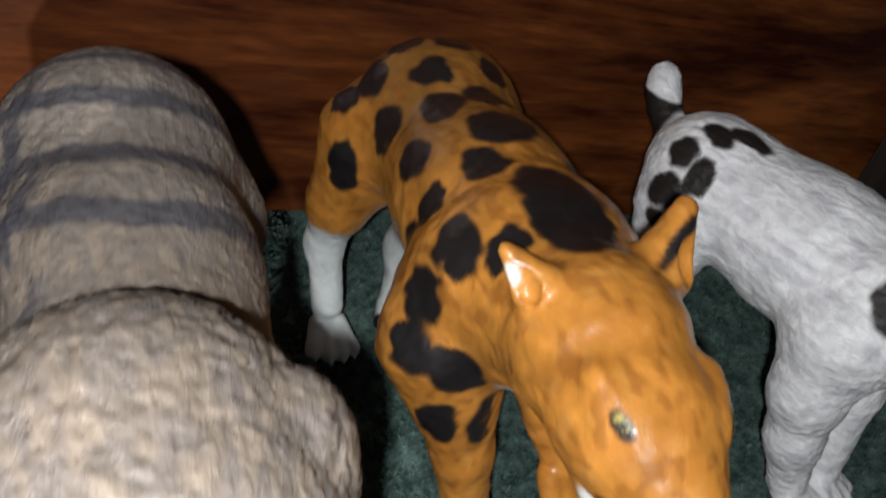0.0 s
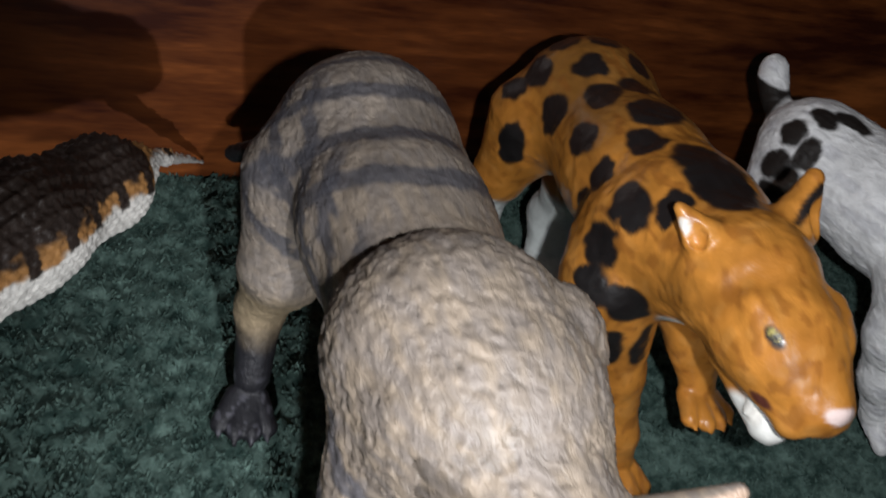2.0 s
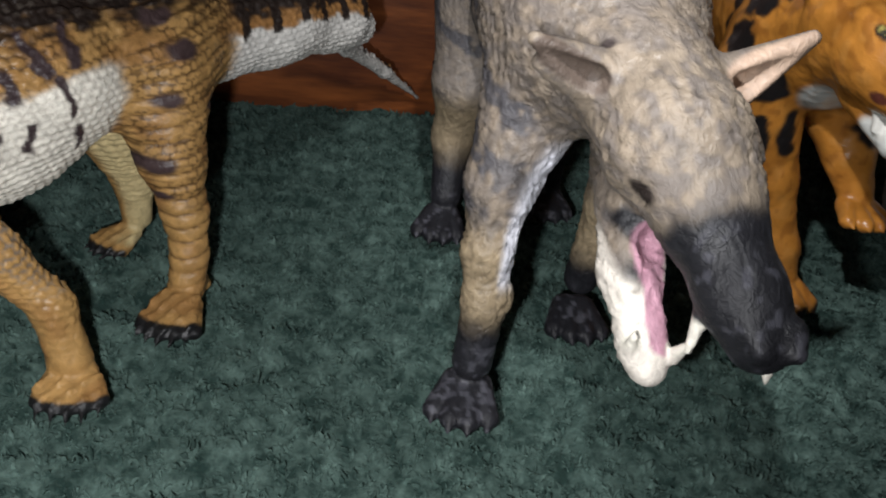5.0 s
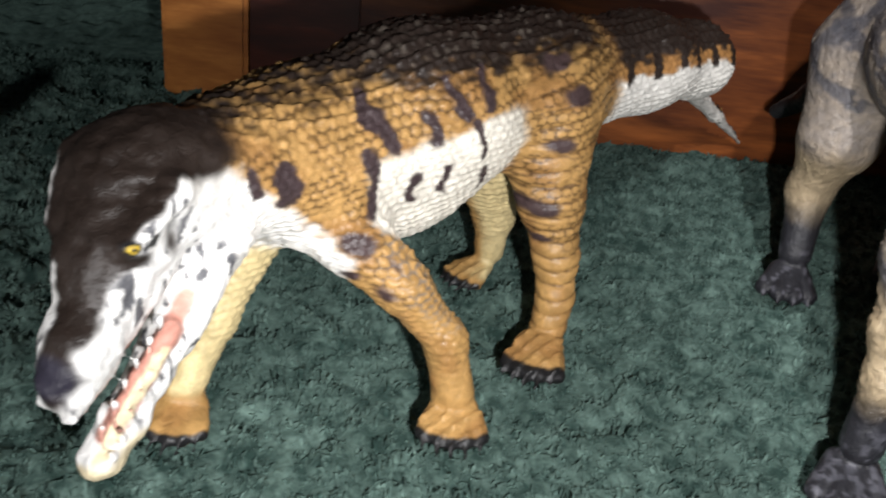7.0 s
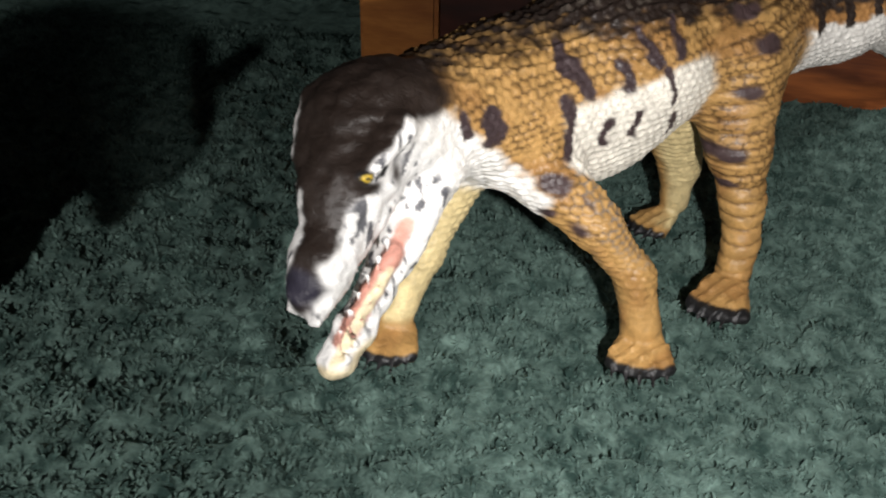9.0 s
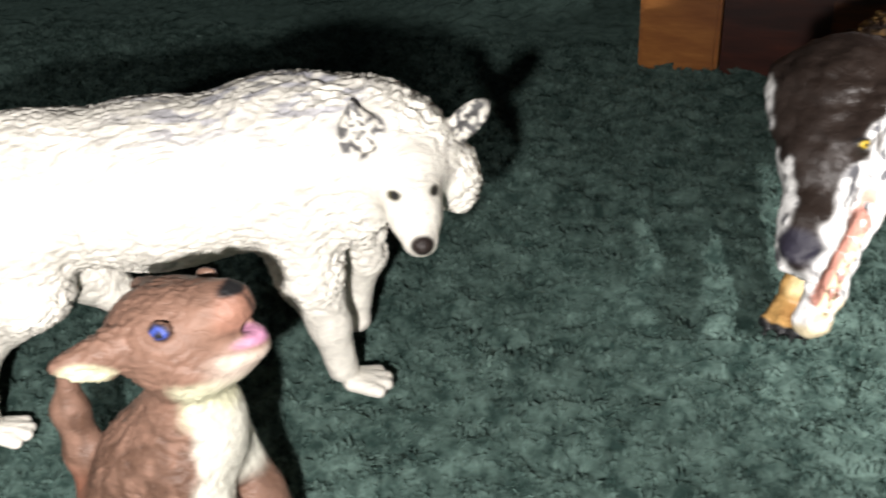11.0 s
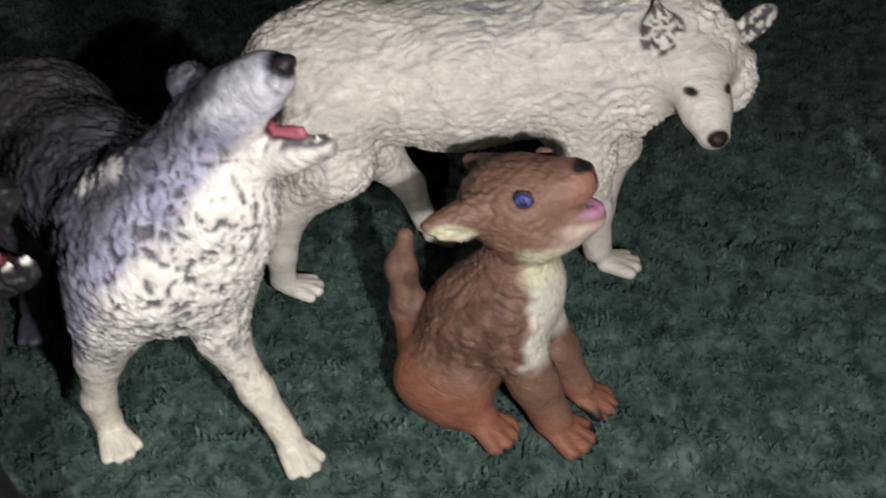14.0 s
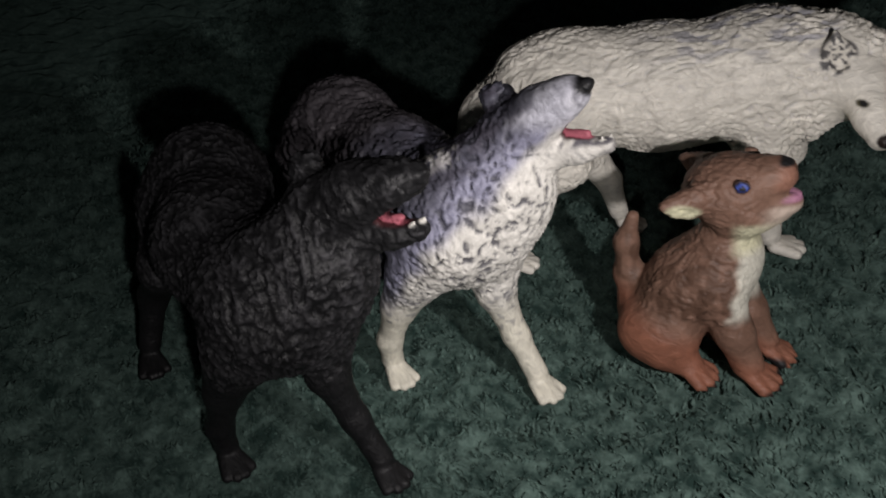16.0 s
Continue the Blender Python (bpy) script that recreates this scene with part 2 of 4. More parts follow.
class Paint:
    """Colours, laid one over another on the points of a skin."""

    def __init__(self, p, base, seed=0):
        self.p = p
        self.c = np.tile(np.array(base, float), (len(p), 1))
        self.wobble = np.stack([value_noise(p / 3.0, seed + i) - 0.5 for i in range(3)], 1) * 3.0
        self.rough = value_noise(p / 2.0, seed + 7)

    def lay(self, colour, mask):
        self.c += (np.array(colour) - self.c) * np.clip(mask, 0, 1)[:, None]

    def spot(self, colour, c, radii, turn=0.0, tilt=0.0, soft=0.25, wob=1.0):
        m = np.array(Euler((0, radians(tilt), radians(turn))).to_matrix())
        q = ((self.p + self.wobble * wob - np.array(c)) @ m) / np.array(radii)
        self.lay(colour, 1 - smooth(np.sqrt((q * q).sum(1)), 1 - soft, 1 + soft))

    def above(self, colour, axis, level, soft, sign=1):
        v = (self.p + self.wobble)[:, axis]
        self.lay(colour, smooth(sign * (v - level), -soft, soft))


def figure(name, label, sculpt, place, heading, paint_fn, material, relief=None, lift=4.0, squash=1.0, category="figurine"):
    verts, faces = sculpt.skin()
    me = bpy.data.meshes.new(name)
    me.from_pydata((verts * 0.001).tolist(), [], faces.tolist())
    me.update()
    normals = np.zeros(len(verts) * 3)
    me.vertex_normals.foreach_get("vector", normals)
    normals = normals.reshape(-1, 3)
    colours = paint_fn(verts, normals)
    if relief:
        verts = verts + normals * relief(verts, normals)[:, None]
    verts = verts * np.array((1, 1, squash)) + np.array((0, 0, lift))
    me.vertices.foreach_set("co", (verts * 0.001).ravel())
    layer = me.color_attributes.new("paint", "FLOAT_COLOR", "POINT")
    layer.data.foreach_set("color", np.concatenate([np.clip(colours, 0, 1), np.ones((len(verts), 1))], 1).ravel())
    me.polygons.foreach_set("use_smooth", np.ones(len(me.polygons), bool))
    me.materials.append(material)
    me.update()
    ob = new(name, me)
    ob.matrix_world = pose(place[0], place[1], 0, 0, 0, heading)
    tagged(ob, label, category, "animal figurines on the carpet")
    return ob


def strands(size, along, depth, seed, slope=25.0):
    """Relief of crisp locks, long along the figure and sloping down towards its rear."""
    scale = np.array(along) / size
    a = radians(slope)
    turn = np.array(((math.cos(a), 0, math.sin(a)), (0, 1, 0), (-math.sin(a), 0, math.cos(a))))

    def relief(p, n):
        w = np.stack([value_noise(p / 8.0, seed + i) * 7 + value_noise(p / 2.6 + 3, seed + 11 + i) * 2.2 for i in range(3)], 1)
        q = ((p + w) @ turn.T) * scale
        a = 1 - np.abs(2 * value_noise(q, seed + 4) - 1)
        b = 1 - np.abs(2 * value_noise(q * 1.9 + 5, seed + 5) - 1)
        return depth * ((a - 0.6) * 0.9 + (b - 0.6) * 0.6)

    return relief


def paw(s, c, heading, r, reach, toes=4, claw=0.0):
    """A foot: toes side by side ahead of the heel c."""
    a = radians(heading)
    f, l = np.array((math.cos(a), math.sin(a), 0)), np.array((-math.sin(a), math.cos(a), 0))
    c = np.array(c, float)
    for i in range(toes):
        o = (i - (toes - 1) / 2) / max(toes - 1, 1) * 2
        tip = c + f * (reach - 0.25 * reach * o * o) + l * o * r * 1.05
        tip[2] = r * 0.62 if c[2] < 15 else c[2] - 2
        s.limb(c + l * o * r * 0.45, tip, r * 0.55, r * 0.42, k=0.7)
        if claw:
            s.limb(tip + f * r * 0.3, tip + f * (r * 0.3 + claw) - np.array((0, 0, 1.0)), r * 0.22, r * 0.1, k=0.4)


BLACK, WHITE = (0.012, 0.012, 0.013), (0.8, 0.8, 0.78)


OCHRE, DARK_BROWN, CREAM = (0.42, 0.245, 0.085), (0.022, 0.015, 0.012), (0.62, 0.50, 0.26)


def near(p, a, b):
    """Distance of points from the line between a and b."""
    a, d = np.array(a, float), np.array(b, float) - np.array(a, float)
    h = np.clip(((p - a) @ d) / (d @ d), 0, 1)
    return np.linalg.norm(p - a - h[:, None] * d, axis=1)


def scale_cell(p):
    """Place within a scale, across and up, in staggered rows that follow the flank with a slight wave."""
    w = (value_noise(p / 9.0, 61) - 0.5) * 2.4
    z = (p[:, 2] + w + 0.12 * p[:, 0]) / 2.1
    row = np.floor(z)
    return np.mod((p[:, 0] + w) / 2.5 + 0.5 * np.mod(row, 2), 1) - 0.5, np.mod(z, 1) - 0.5


def gorgon_paint(c, p, n):
    q = p + c.wobble
    x, y, z = q.T
    grain = value_noise(p * np.array((0.35, 0.7, 0.7)), 12)
    c.lay((0.24, 0.11, 0.035), smooth(value_noise(p / 7.0, 13), 0.45, 0.75) * 0.55)
    # dark recesses between the scales
    u, v = scale_cell(p)
    pit = smooth(np.sqrt(u * u + v * v), 0.36, 0.56) * smooth(value_noise(p / 4.0, 14), 0.2, 0.5)
    c.lay((0.06, 0.03, 0.012), pit * 0.85 * smooth(z, 30, 40))
    # belly patch and throat
    flank = smooth(x, -24, -20) * (1 - smooth(x - 0.12 * (z - 50), 21, 24)) * (1 - smooth(z - 0.16 * (10 - x), 70, 73)) * smooth(z, 28, 32)
    c.lay((0.76, 0.72, 0.63), flank * (1 - smooth(np.abs(p[:, 1]), 25, 27)))
    c.lay((0.30, 0.26, 0.22), flank * pit * 0.5)
    c.lay((0.78, 0.76, 0.72), smooth(x, 25, 29) * (1 - smooth(z - (50 + (x - 30) * 1.0), -2, 2)) * smooth(z, 36, 40) * smooth(near(p, (21, 25, 45), (10, 35, 25)), 8, 10))
    # dark back, fading into streaks
    c.lay(DARK_BROWN, smooth(z + 7 * (grain - 0.5), 81, 87) * smooth(x, -64, -54))
    c.lay((0.20, 0.17, 0.14), smooth(z, 84, 90) * smooth(value_noise(p / 1.5, 15), 0.7, 0.8) * 0.3)
    # tail: dark above, white below, toothed edge
    tail = 1 - smooth(x, -64, -56)
    mid = np.interp(-p[:, 0], [50, 85, 118, 140, 152, 185, 219], [76, 77, 73, 66, 51, 30, 8])
    teeth = 5 * (np.mod(p[:, 0] / 11.0, 1) < 0.3)
    c.lay((0.66, 0.64, 0.60), tail * (1 - smooth(z - mid, -1.5, 0.5)))
    c.lay((0.30, 0.15, 0.05), tail * smooth(z - mid, -1.5, 0.0))
    c.lay(DARK_BROWN, tail * smooth(z - mid + teeth + 3 * (grain - 0.5), 1.5, 4))
    # head: dark crown narrowing along the snout, white sides
    d, up, left = np.array((0.637, 0.495, -0.59)), np.array((0.466, 0.362, 0.808)), np.array((-0.614, 0.79, 0.0))
    r = q - np.array((68, 14.5, 75))
    s, h, l = r @ d, r @ up, r @ left
    c.lay((0.82, 0.81, 0.79), smooth(s, 4, 9) * smooth(p[:, 2], 24, 28) * smooth(p[:, 0], 56, 60))
    half = np.interp(s, [-10, 14, 20, 27, 34, 46], [15, 11.5, 10.0, 5.4, 3.5, 3.3])
    crown = smooth(p[:, 0], 50, 58) * (1 - smooth(np.abs(l - 2.2 * smooth(s, 16, 32)) - half, -0.8, 0.8)) * smooth(h, -1, 2)
    crown = np.maximum(crown, smooth(p[:, 0], 50, 58) * (1 - smooth(s, 2, 6)) * smooth(z, 76, 80))
    c.lay(DARK_BROWN, crown)
    c.lay((0.02, 0.018, 0.03), (1 - smooth(np.linalg.norm(p - np.array((94, 37, 52)), axis=1), 4.5, 6)) * smooth(h, 0, 2))
    c.lay((0.10, 0.10, 0.11), smooth(s, 6, 10) * (1 - crown) * smooth(value_noise(p * np.array((0.9, 0.9, 0.35)), 16), 0.66, 0.74) * smooth(p[:, 2], 34, 40))
    # dark lines between the rings of the thigh
    ring = np.abs(np.mod(p[:, 2] / 4.2 + 0.05 * p[:, 0], 1) - 0.5) * 2
    thigh = smooth(-p[:, 0], 22, 26) * (1 - smooth(-p[:, 0], 54, 60)) * smooth(p[:, 1], 10, 15) * smooth(p[:, 2], 12, 20)
    c.lay((0.07, 0.035, 0.014), thigh * smooth(ring, 0.78, 0.96) * 0.7)
    # mouth
    mouth = 1 - smooth(near(p, (70, 32, 56), (92, 42, 40)), 3.2, 4.2)
    c.lay((0.58, 0.29, 0.23), mouth * smooth(p[:, 0], 62, 66))
    c.lay((0.58, 0.28, 0.22), 1 - smooth(near(p, (73, 32, 51), (88, 39, 38.5)), 2.6, 3.2))
    c.lay((0.70, 0.60, 0.40), (1 - smooth(near(p, (76, 35.5, 48), (92, 42.5, 35)), 1.2, 2.0)))
    c.lay((0.70, 0.60, 0.40), (1 - smooth(near(p, (84, 37, 34), (91, 40, 30)), 3.6, 4.8)) * (1 - smooth(p[:, 2], 36, 38)))
    for e in ((80.5, 36.0, 72.0), (83, 18.5, 71)):
        c.spot(BLACK, e, (2.4, 2.6, 1.6), wob=0.3)
        c.spot((0.55, 0.38, 0.03), e, (1.4, 2.6, 0.9), wob=0.1)
        c.spot(BLACK, e, (0.5, 2.6, 0.6), wob=0)
    for a, b in (((76, 36, 72), (72, 35, 62)), ((68, 35, 78), (66, 34, 70)), ((70, 36, 70), (73, 36, 62))):
        c.lay(BLACK, 1 - smooth(near(q, a, b), 0.7, 1.2))
    # bars and spots of the flank
    for a, b, w in (((22, 16, 81), (17, 20, 73), 2.6), ((1, 17, 84), (-2, 21, 77), 1.5), ((-9, 15, 86), (-9, 20, 78), 1.5),
                    ((8, 20, 78), (6, 22, 72), 1.6), ((-4, 23, 75), (-6, 24, 67), 1.2), ((3, 23, 65), (3, 23, 59), 1.2),
                    ((12, 22, 64), (12, 22, 57), 1.6), ((-9, 23, 62), (-9, 23, 56), 1.2), ((24, 22, 72), (23, 24, 66), 1.8),
                    ((23, 26, 64), (23, 27, 59), 1.8), ((44, 26, 72), (44, 26, 68), 3.2), ((53, 30, 75), (52, 29, 70), 1.8)):
        flat = near(q * np.array((1, 0, 1)), (a[0], 0, a[2]), (b[0], 0, b[2]))
        c.lay((0.045, 0.03, 0.032), (1 - smooth(flat, w - 0.5, w + 0.4)) * smooth(p[:, 1], 3, 6))
    for e, rr in (((-35, 15, 84), (5, 5, 1.8)), ((-38, 20, 76), (5, 5, 2.2)), ((-32, 20, 64), (4.2, 5, 2.4)), ((-47, 20, 60), (2, 5, 3.4)), ((-29, 20, 47), (3.6, 5, 2.8)),
                  ((-29, 22, 37), (3.6, 5, 1.6)), ((25, 37, 41), (2.2, 3, 3.0)), ((30, 29, 44), (2, 3, 2)), ((22, 37, 49), (2.4, 3, 3.2)), ((29, 30, 53), (4, 4, 3))):
        c.spot((0.055, 0.035, 0.035), e, (rr[0], rr[1] + 5, rr[2]), wob=0.5)
    # pale inner sides of the far legs
    c.lay(CREAM, (1 - smooth(near(p, (40, -2, 44), (57, 4, 10)), 9, 12)) * smooth(n[:, 1], -0.2, 0.5) * smooth(p[:, 2], 8, 12))
    c.lay(CREAM, (1 - smooth(near(p, (-36, -2, 42), (-46, -9, 14)), 10, 13)) * smooth(n[:, 1], -0.1, 0.5))
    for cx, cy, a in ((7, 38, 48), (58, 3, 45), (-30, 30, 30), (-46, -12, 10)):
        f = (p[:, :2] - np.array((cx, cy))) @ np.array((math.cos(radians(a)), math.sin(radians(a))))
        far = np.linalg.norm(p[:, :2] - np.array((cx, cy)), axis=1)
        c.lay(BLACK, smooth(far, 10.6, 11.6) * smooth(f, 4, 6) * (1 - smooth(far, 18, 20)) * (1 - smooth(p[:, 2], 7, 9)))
    return c.c


def tan_paint(c, p, n):
    q = p + c.wobble
    x, y, z = q.T
    tuft = value_noise(p * np.array((0.25, 0.6, 0.6)), 23)
    c.lay((0.25, 0.20, 0.148), smooth(tuft, 0.5, 0.75) * 0.6)
    c.lay((0.17, 0.15, 0.14), (1 - smooth(tuft, 0.25, 0.45)) * 0.4)
    c.lay((0.20, 0.175, 0.155), (1 - smooth(x, -60, 0)) * 0.5)
    bend = p[:, 0] + c.wobble[:, 0] * 0.7 + 0.018 * p[:, 1] ** 2 + 0.12 * np.maximum(100 - p[:, 2], 0)
    for at, w in ((-66, 1.5), (-53, 2.0), (-37, 2.4), (-21, 2.6)):
        c.lay((0.055, 0.055, 0.065), (1 - smooth(np.abs(bend - at), w - 0.6, w + 1.2)) * smooth(p[:, 2], 66, 80) * 0.85)
    for at in (-30, -8, 8, 20, 32, 44):
        side = np.abs(p[:, 2] + 0.5 * p[:, 0] - at - 55)
        c.lay((0.055, 0.055, 0.065), (1 - smooth(side + 5 * (tuft - 0.5), 1.4, 3.6)) * smooth(-p[:, 1], 13, 19) * (1 - smooth(p[:, 0], 40, 50)) * 0.85)
    c.lay((0.38, 0.29, 0.17), (1 - smooth(z, 44, 56)) * 0.7)
    c.lay((0.70, 0.70, 0.76), smooth(p[:, 0], 14, 24) * (1 - smooth(p[:, 0], 50, 56)) * (1 - smooth(z, 68, 76)) * smooth(z, 34, 40) * (1 - smooth(-p[:, 1], 21, 25)) * smooth(n[:, 1], 0.2, 0.6))
    c.lay((0.016, 0.016, 0.02), 1 - smooth(z, 22, 34))
    c.lay((0.10, 0.10, 0.12), (1 - smooth(z, 10, 20)) * smooth(value_noise(p / 1.4, 24), 0.6, 0.75) * 0.7)
    c.lay((0.016, 0.016, 0.018), 1 - smooth(near(p, (-108, -4, 66), (-137, -19, 33)), 8, 11))
    c.lay((0.29, 0.235, 0.175), smooth(p[:, 0], 60, 68) * smooth(p[:, 2], 74, 82) * smooth(tuft, 0.35, 0.6) * 0.7)
    snout = (q - np.array((89, 8, 78))) @ np.array((0.72, 0.2, -0.66))
    c.lay((0.014, 0.014, 0.017), smooth(snout, -5, 1) * smooth(p[:, 0], 78, 82))
    c.lay((0.07, 0.07, 0.085), smooth(snout, 0, 4) * smooth(value_noise(p / 1.8, 27), 0.6, 0.8) * 0.7)
    c.lay((0.014, 0.014, 0.017), (1 - smooth(near(q, (72, -4, 72), (92, 2, 70)), 2.0, 4.0)))
    jaw = smooth(p[:, 0], 68, 73) * (1 - smooth(p[:, 2] + 0.55 * (p[:, 0] - 80), 62, 65))
    c.lay((0.74, 0.68, 0.60), jaw)
    c.lay((0.50, 0.27, 0.34), (1 - smooth(near(p, (78, 2, 69), (99, 7, 54)), 4.4, 5.4)) * smooth(p[:, 0], 70, 74))
    c.lay((0.50, 0.27, 0.34), (1 - smooth(near(p, (78, 1, 63), (88, 3, 52.5)), 2.6, 3.2)))
    for a, b in (((88, -2, 52), (91, -3, 56)), ((89, 6, 52), (93, 7, 56)), ((96, 6, 63), (97, 5, 57)), ((101, 18, 60), (102, 18, 55)), ((79, -3, 62), (88, -1, 53))):
        c.lay((0.80, 0.76, 0.66), 1 - smooth(near(p, a, b), 1.6, 2.3))
    for e in ((84, -4, 83), (85.5, 15.5, 84)):
        c.spot((0.02, 0.014, 0.012), e, (3.4, 3.8, 2.0), 0, 25, wob=0.2)
    c.lay((0.10, 0.075, 0.06), 1 - smooth(near(p, (67.5, -13.5, 97.5), (68, -23, 102)), 3.0, 3.8))
    c.lay((0.04, 0.03, 0.028), 1 - smooth(near(p, (61, -10, 103), (65, -24, 106)), 1.0, 2.2))
    c.lay((0.42, 0.30, 0.22), (1 - smooth(near(p, (64, 17, 98), (63, 26, 106)), 4.5, 6)) * smooth(n[:, 0], 0.0, 0.4))
    return c.c


def cat_paint(c, p, n):
    c.lay((0.36, 0.135, 0.02), smooth(value_noise(p / 9.0, 33), 0.45, 0.75) * 0.45)
    c.lay((0.56, 0.26, 0.06), smooth(value_noise(p / 3.0, 34), 0.6, 0.8) * 0.4)
    c.lay((0.20, 0.095, 0.022), smooth(-p[:, 0], -14, 8) * smooth(p[:, 2], 84, 96) * 0.75)
    c.lay((0.26, 0.09, 0.015), smooth(value_noise(p * np.array((0.25, 0.6, 0.5)), 35), 0.6, 0.78) * 0.55)
    ink = (0.014, 0.012, 0.012)
    rump = ((-43, -11, 93, 6, 4, 5), (-49, -2, 101, 5, 5, 4), (-45, 9, 106, 5, 5, 4), (-32, -1, 103, 5, 5, 4), (-33, 17, 104, 5, 3, 4), (-47, -16, 85, 6, 3, 5),
            (-17, -3, 101, 6, 6, 4), (-19, 9, 104, 5, 5, 4), (-1, 5, 106, 6.5, 8, 4), (-4, -12, 93, 5, 5, 5), (-35, -16, 69, 4, 4, 8), (-25, -11, 89, 5, 2.5, 6))
    fore = ((12, -4, 104, 6, 5, 4), (13, -14, 93, 4, 3.5, 5), (12, -16, 82, 4, 4, 4.5), (32, -16, 97, 7, 4, 6), (41, -11, 103, 4, 5.5, 4), (14, 22, 102, 6, 6, 5),
            (33, 4, 109, 14, 8.5, 6), (42, 1, 110, 10, 6, 6), (33, -20, 84, 6, 4, 5), (46, -14, 74, 5, 6, 4.5), (39, -22, 75, 5, 4, 5), (45, -13, 56, 4, 4, 7))
    rest = ((50, -3, 60, 5, 4, 8), (55, 16, 84, 5, 8, 5), (20, 30, 88, 8, 5, 6), (0, 26, 92, 6, 5, 7), (-30, 30, 84, 7, 4, 7), (-10, 27, 76, 6, 4, 6), (38, 22, 60, 6, 8, 6), (-46, 26, 62, 6, 6, 7))
    for group in (rump, fore, rest):
        for x, y, z, a, b, h in group:
            c.spot(ink, (x, y, z), (a * 1.12 + 0.4, b * 1.12 + 0.4, h * 1.12 + 0.4), wob=0.9, soft=0.12)
    q = p + c.wobble * 0.5
    hind = (1 - smooth(q[:, 0], -26, -22)) * (1 - smooth(q[:, 2], 40, 45))
    c.lay((0.70, 0.74, 0.72), hind)
    c.lay((0.70, 0.74, 0.72), smooth(p[:, 0], 40, 48) * (1 - smooth(p[:, 0], 66, 70)) * (1 - smooth(near(p, (52, 5, 74), (58, 6, 80)), 9, 12)) * (1 - smooth(n[:, 2], -0.5, 0.0)))
    c.lay((0.75, 0.72, 0.66), 1 - smooth(near(p, (54, -17, 108), (60, -15.5, 104.5)), 1.0, 1.9))
    c.lay(ink, 1 - smooth(near(p, (49, 21, 117), (56, 13, 112)), 1.0, 2.0))
    c.lay((0.78, 0.62, 0.58), (1 - smooth(np.linalg.norm((p - np.array((100, 5, 92.5))) / np.array((3.5, 4.5, 2.2)), axis=1), 0.8, 1.1)))
    c.lay((0.72, 0.72, 0.68), (1 - smooth(near(p, (80, 4, 76), (87, 5, 73)), 6, 7.5)) * (1 - smooth(p[:, 2], 80, 82)))
    for y in (-1, 11):
        c.lay((0.78, 0.76, 0.70), 1 - smooth(near(p, (84, y, 84), (85, y, 76)), 2.2, 3.0))
    c.spot((0.10, 0.03, 0.02), (89, -6, 86), (3, 3, 1.5), wob=0.2)
    for y in (-7.5, 13.5):
        c.spot(ink, (84.5, y, 101.5), (3.0, 2.6, 1.5), 0, 20, wob=0.2)
        c.spot((0.36, 0.30, 0.08), (84.4, y * 1.02, 101.9), (1.7, 2.2, 0.8), 0, 20, wob=0)
        c.spot(BLACK, (84.8, y * 1.02, 101.9), (0.6, 2.2, 0.7), wob=0)
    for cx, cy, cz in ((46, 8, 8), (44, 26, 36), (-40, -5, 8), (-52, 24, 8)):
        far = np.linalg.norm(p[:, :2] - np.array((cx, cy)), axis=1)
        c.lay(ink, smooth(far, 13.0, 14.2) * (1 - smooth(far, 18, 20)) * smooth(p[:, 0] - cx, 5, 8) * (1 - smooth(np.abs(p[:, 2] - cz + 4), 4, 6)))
    return c.c


def dog_paint(c, p, n):
    c.lay((0.60, 0.60, 0.64), smooth(value_noise(p * np.array((0.12, 0.4, 0.4)), 43), 0.55, 0.75) * 0.5)
    ink = (0.02, 0.016, 0.014)
    for x, y, z, a, b, h in ((-35, -4, 96, 5, 3, 4), (-27, 1, 98, 6, 3, 4), (-40, -11, 88, 4, 3, 5), (-38, -16, 77, 5, 3, 5.5), (-31, -13, 85, 3.5, 3, 6),
                             (-32, -19, 68, 6, 4, 3.5), (32, -14, 86, 5, 4, 7), (-30, 24, 84, 6, 4, 6), (10, 29, 80, 8, 4, 7)):
        c.spot(ink, (x, y, z), (a * 1.25, b * 1.25, h * 1.25), wob=0.9, soft=0.14)
    c.lay(ink, (1 - smooth(near(p, (-54, 6, 82), (-66, 11, 92)), 6, 7.5)) * smooth(-p[:, 0], 53, 56) * (1 - smooth(p[:, 2], 91, 92)))
    return c.c


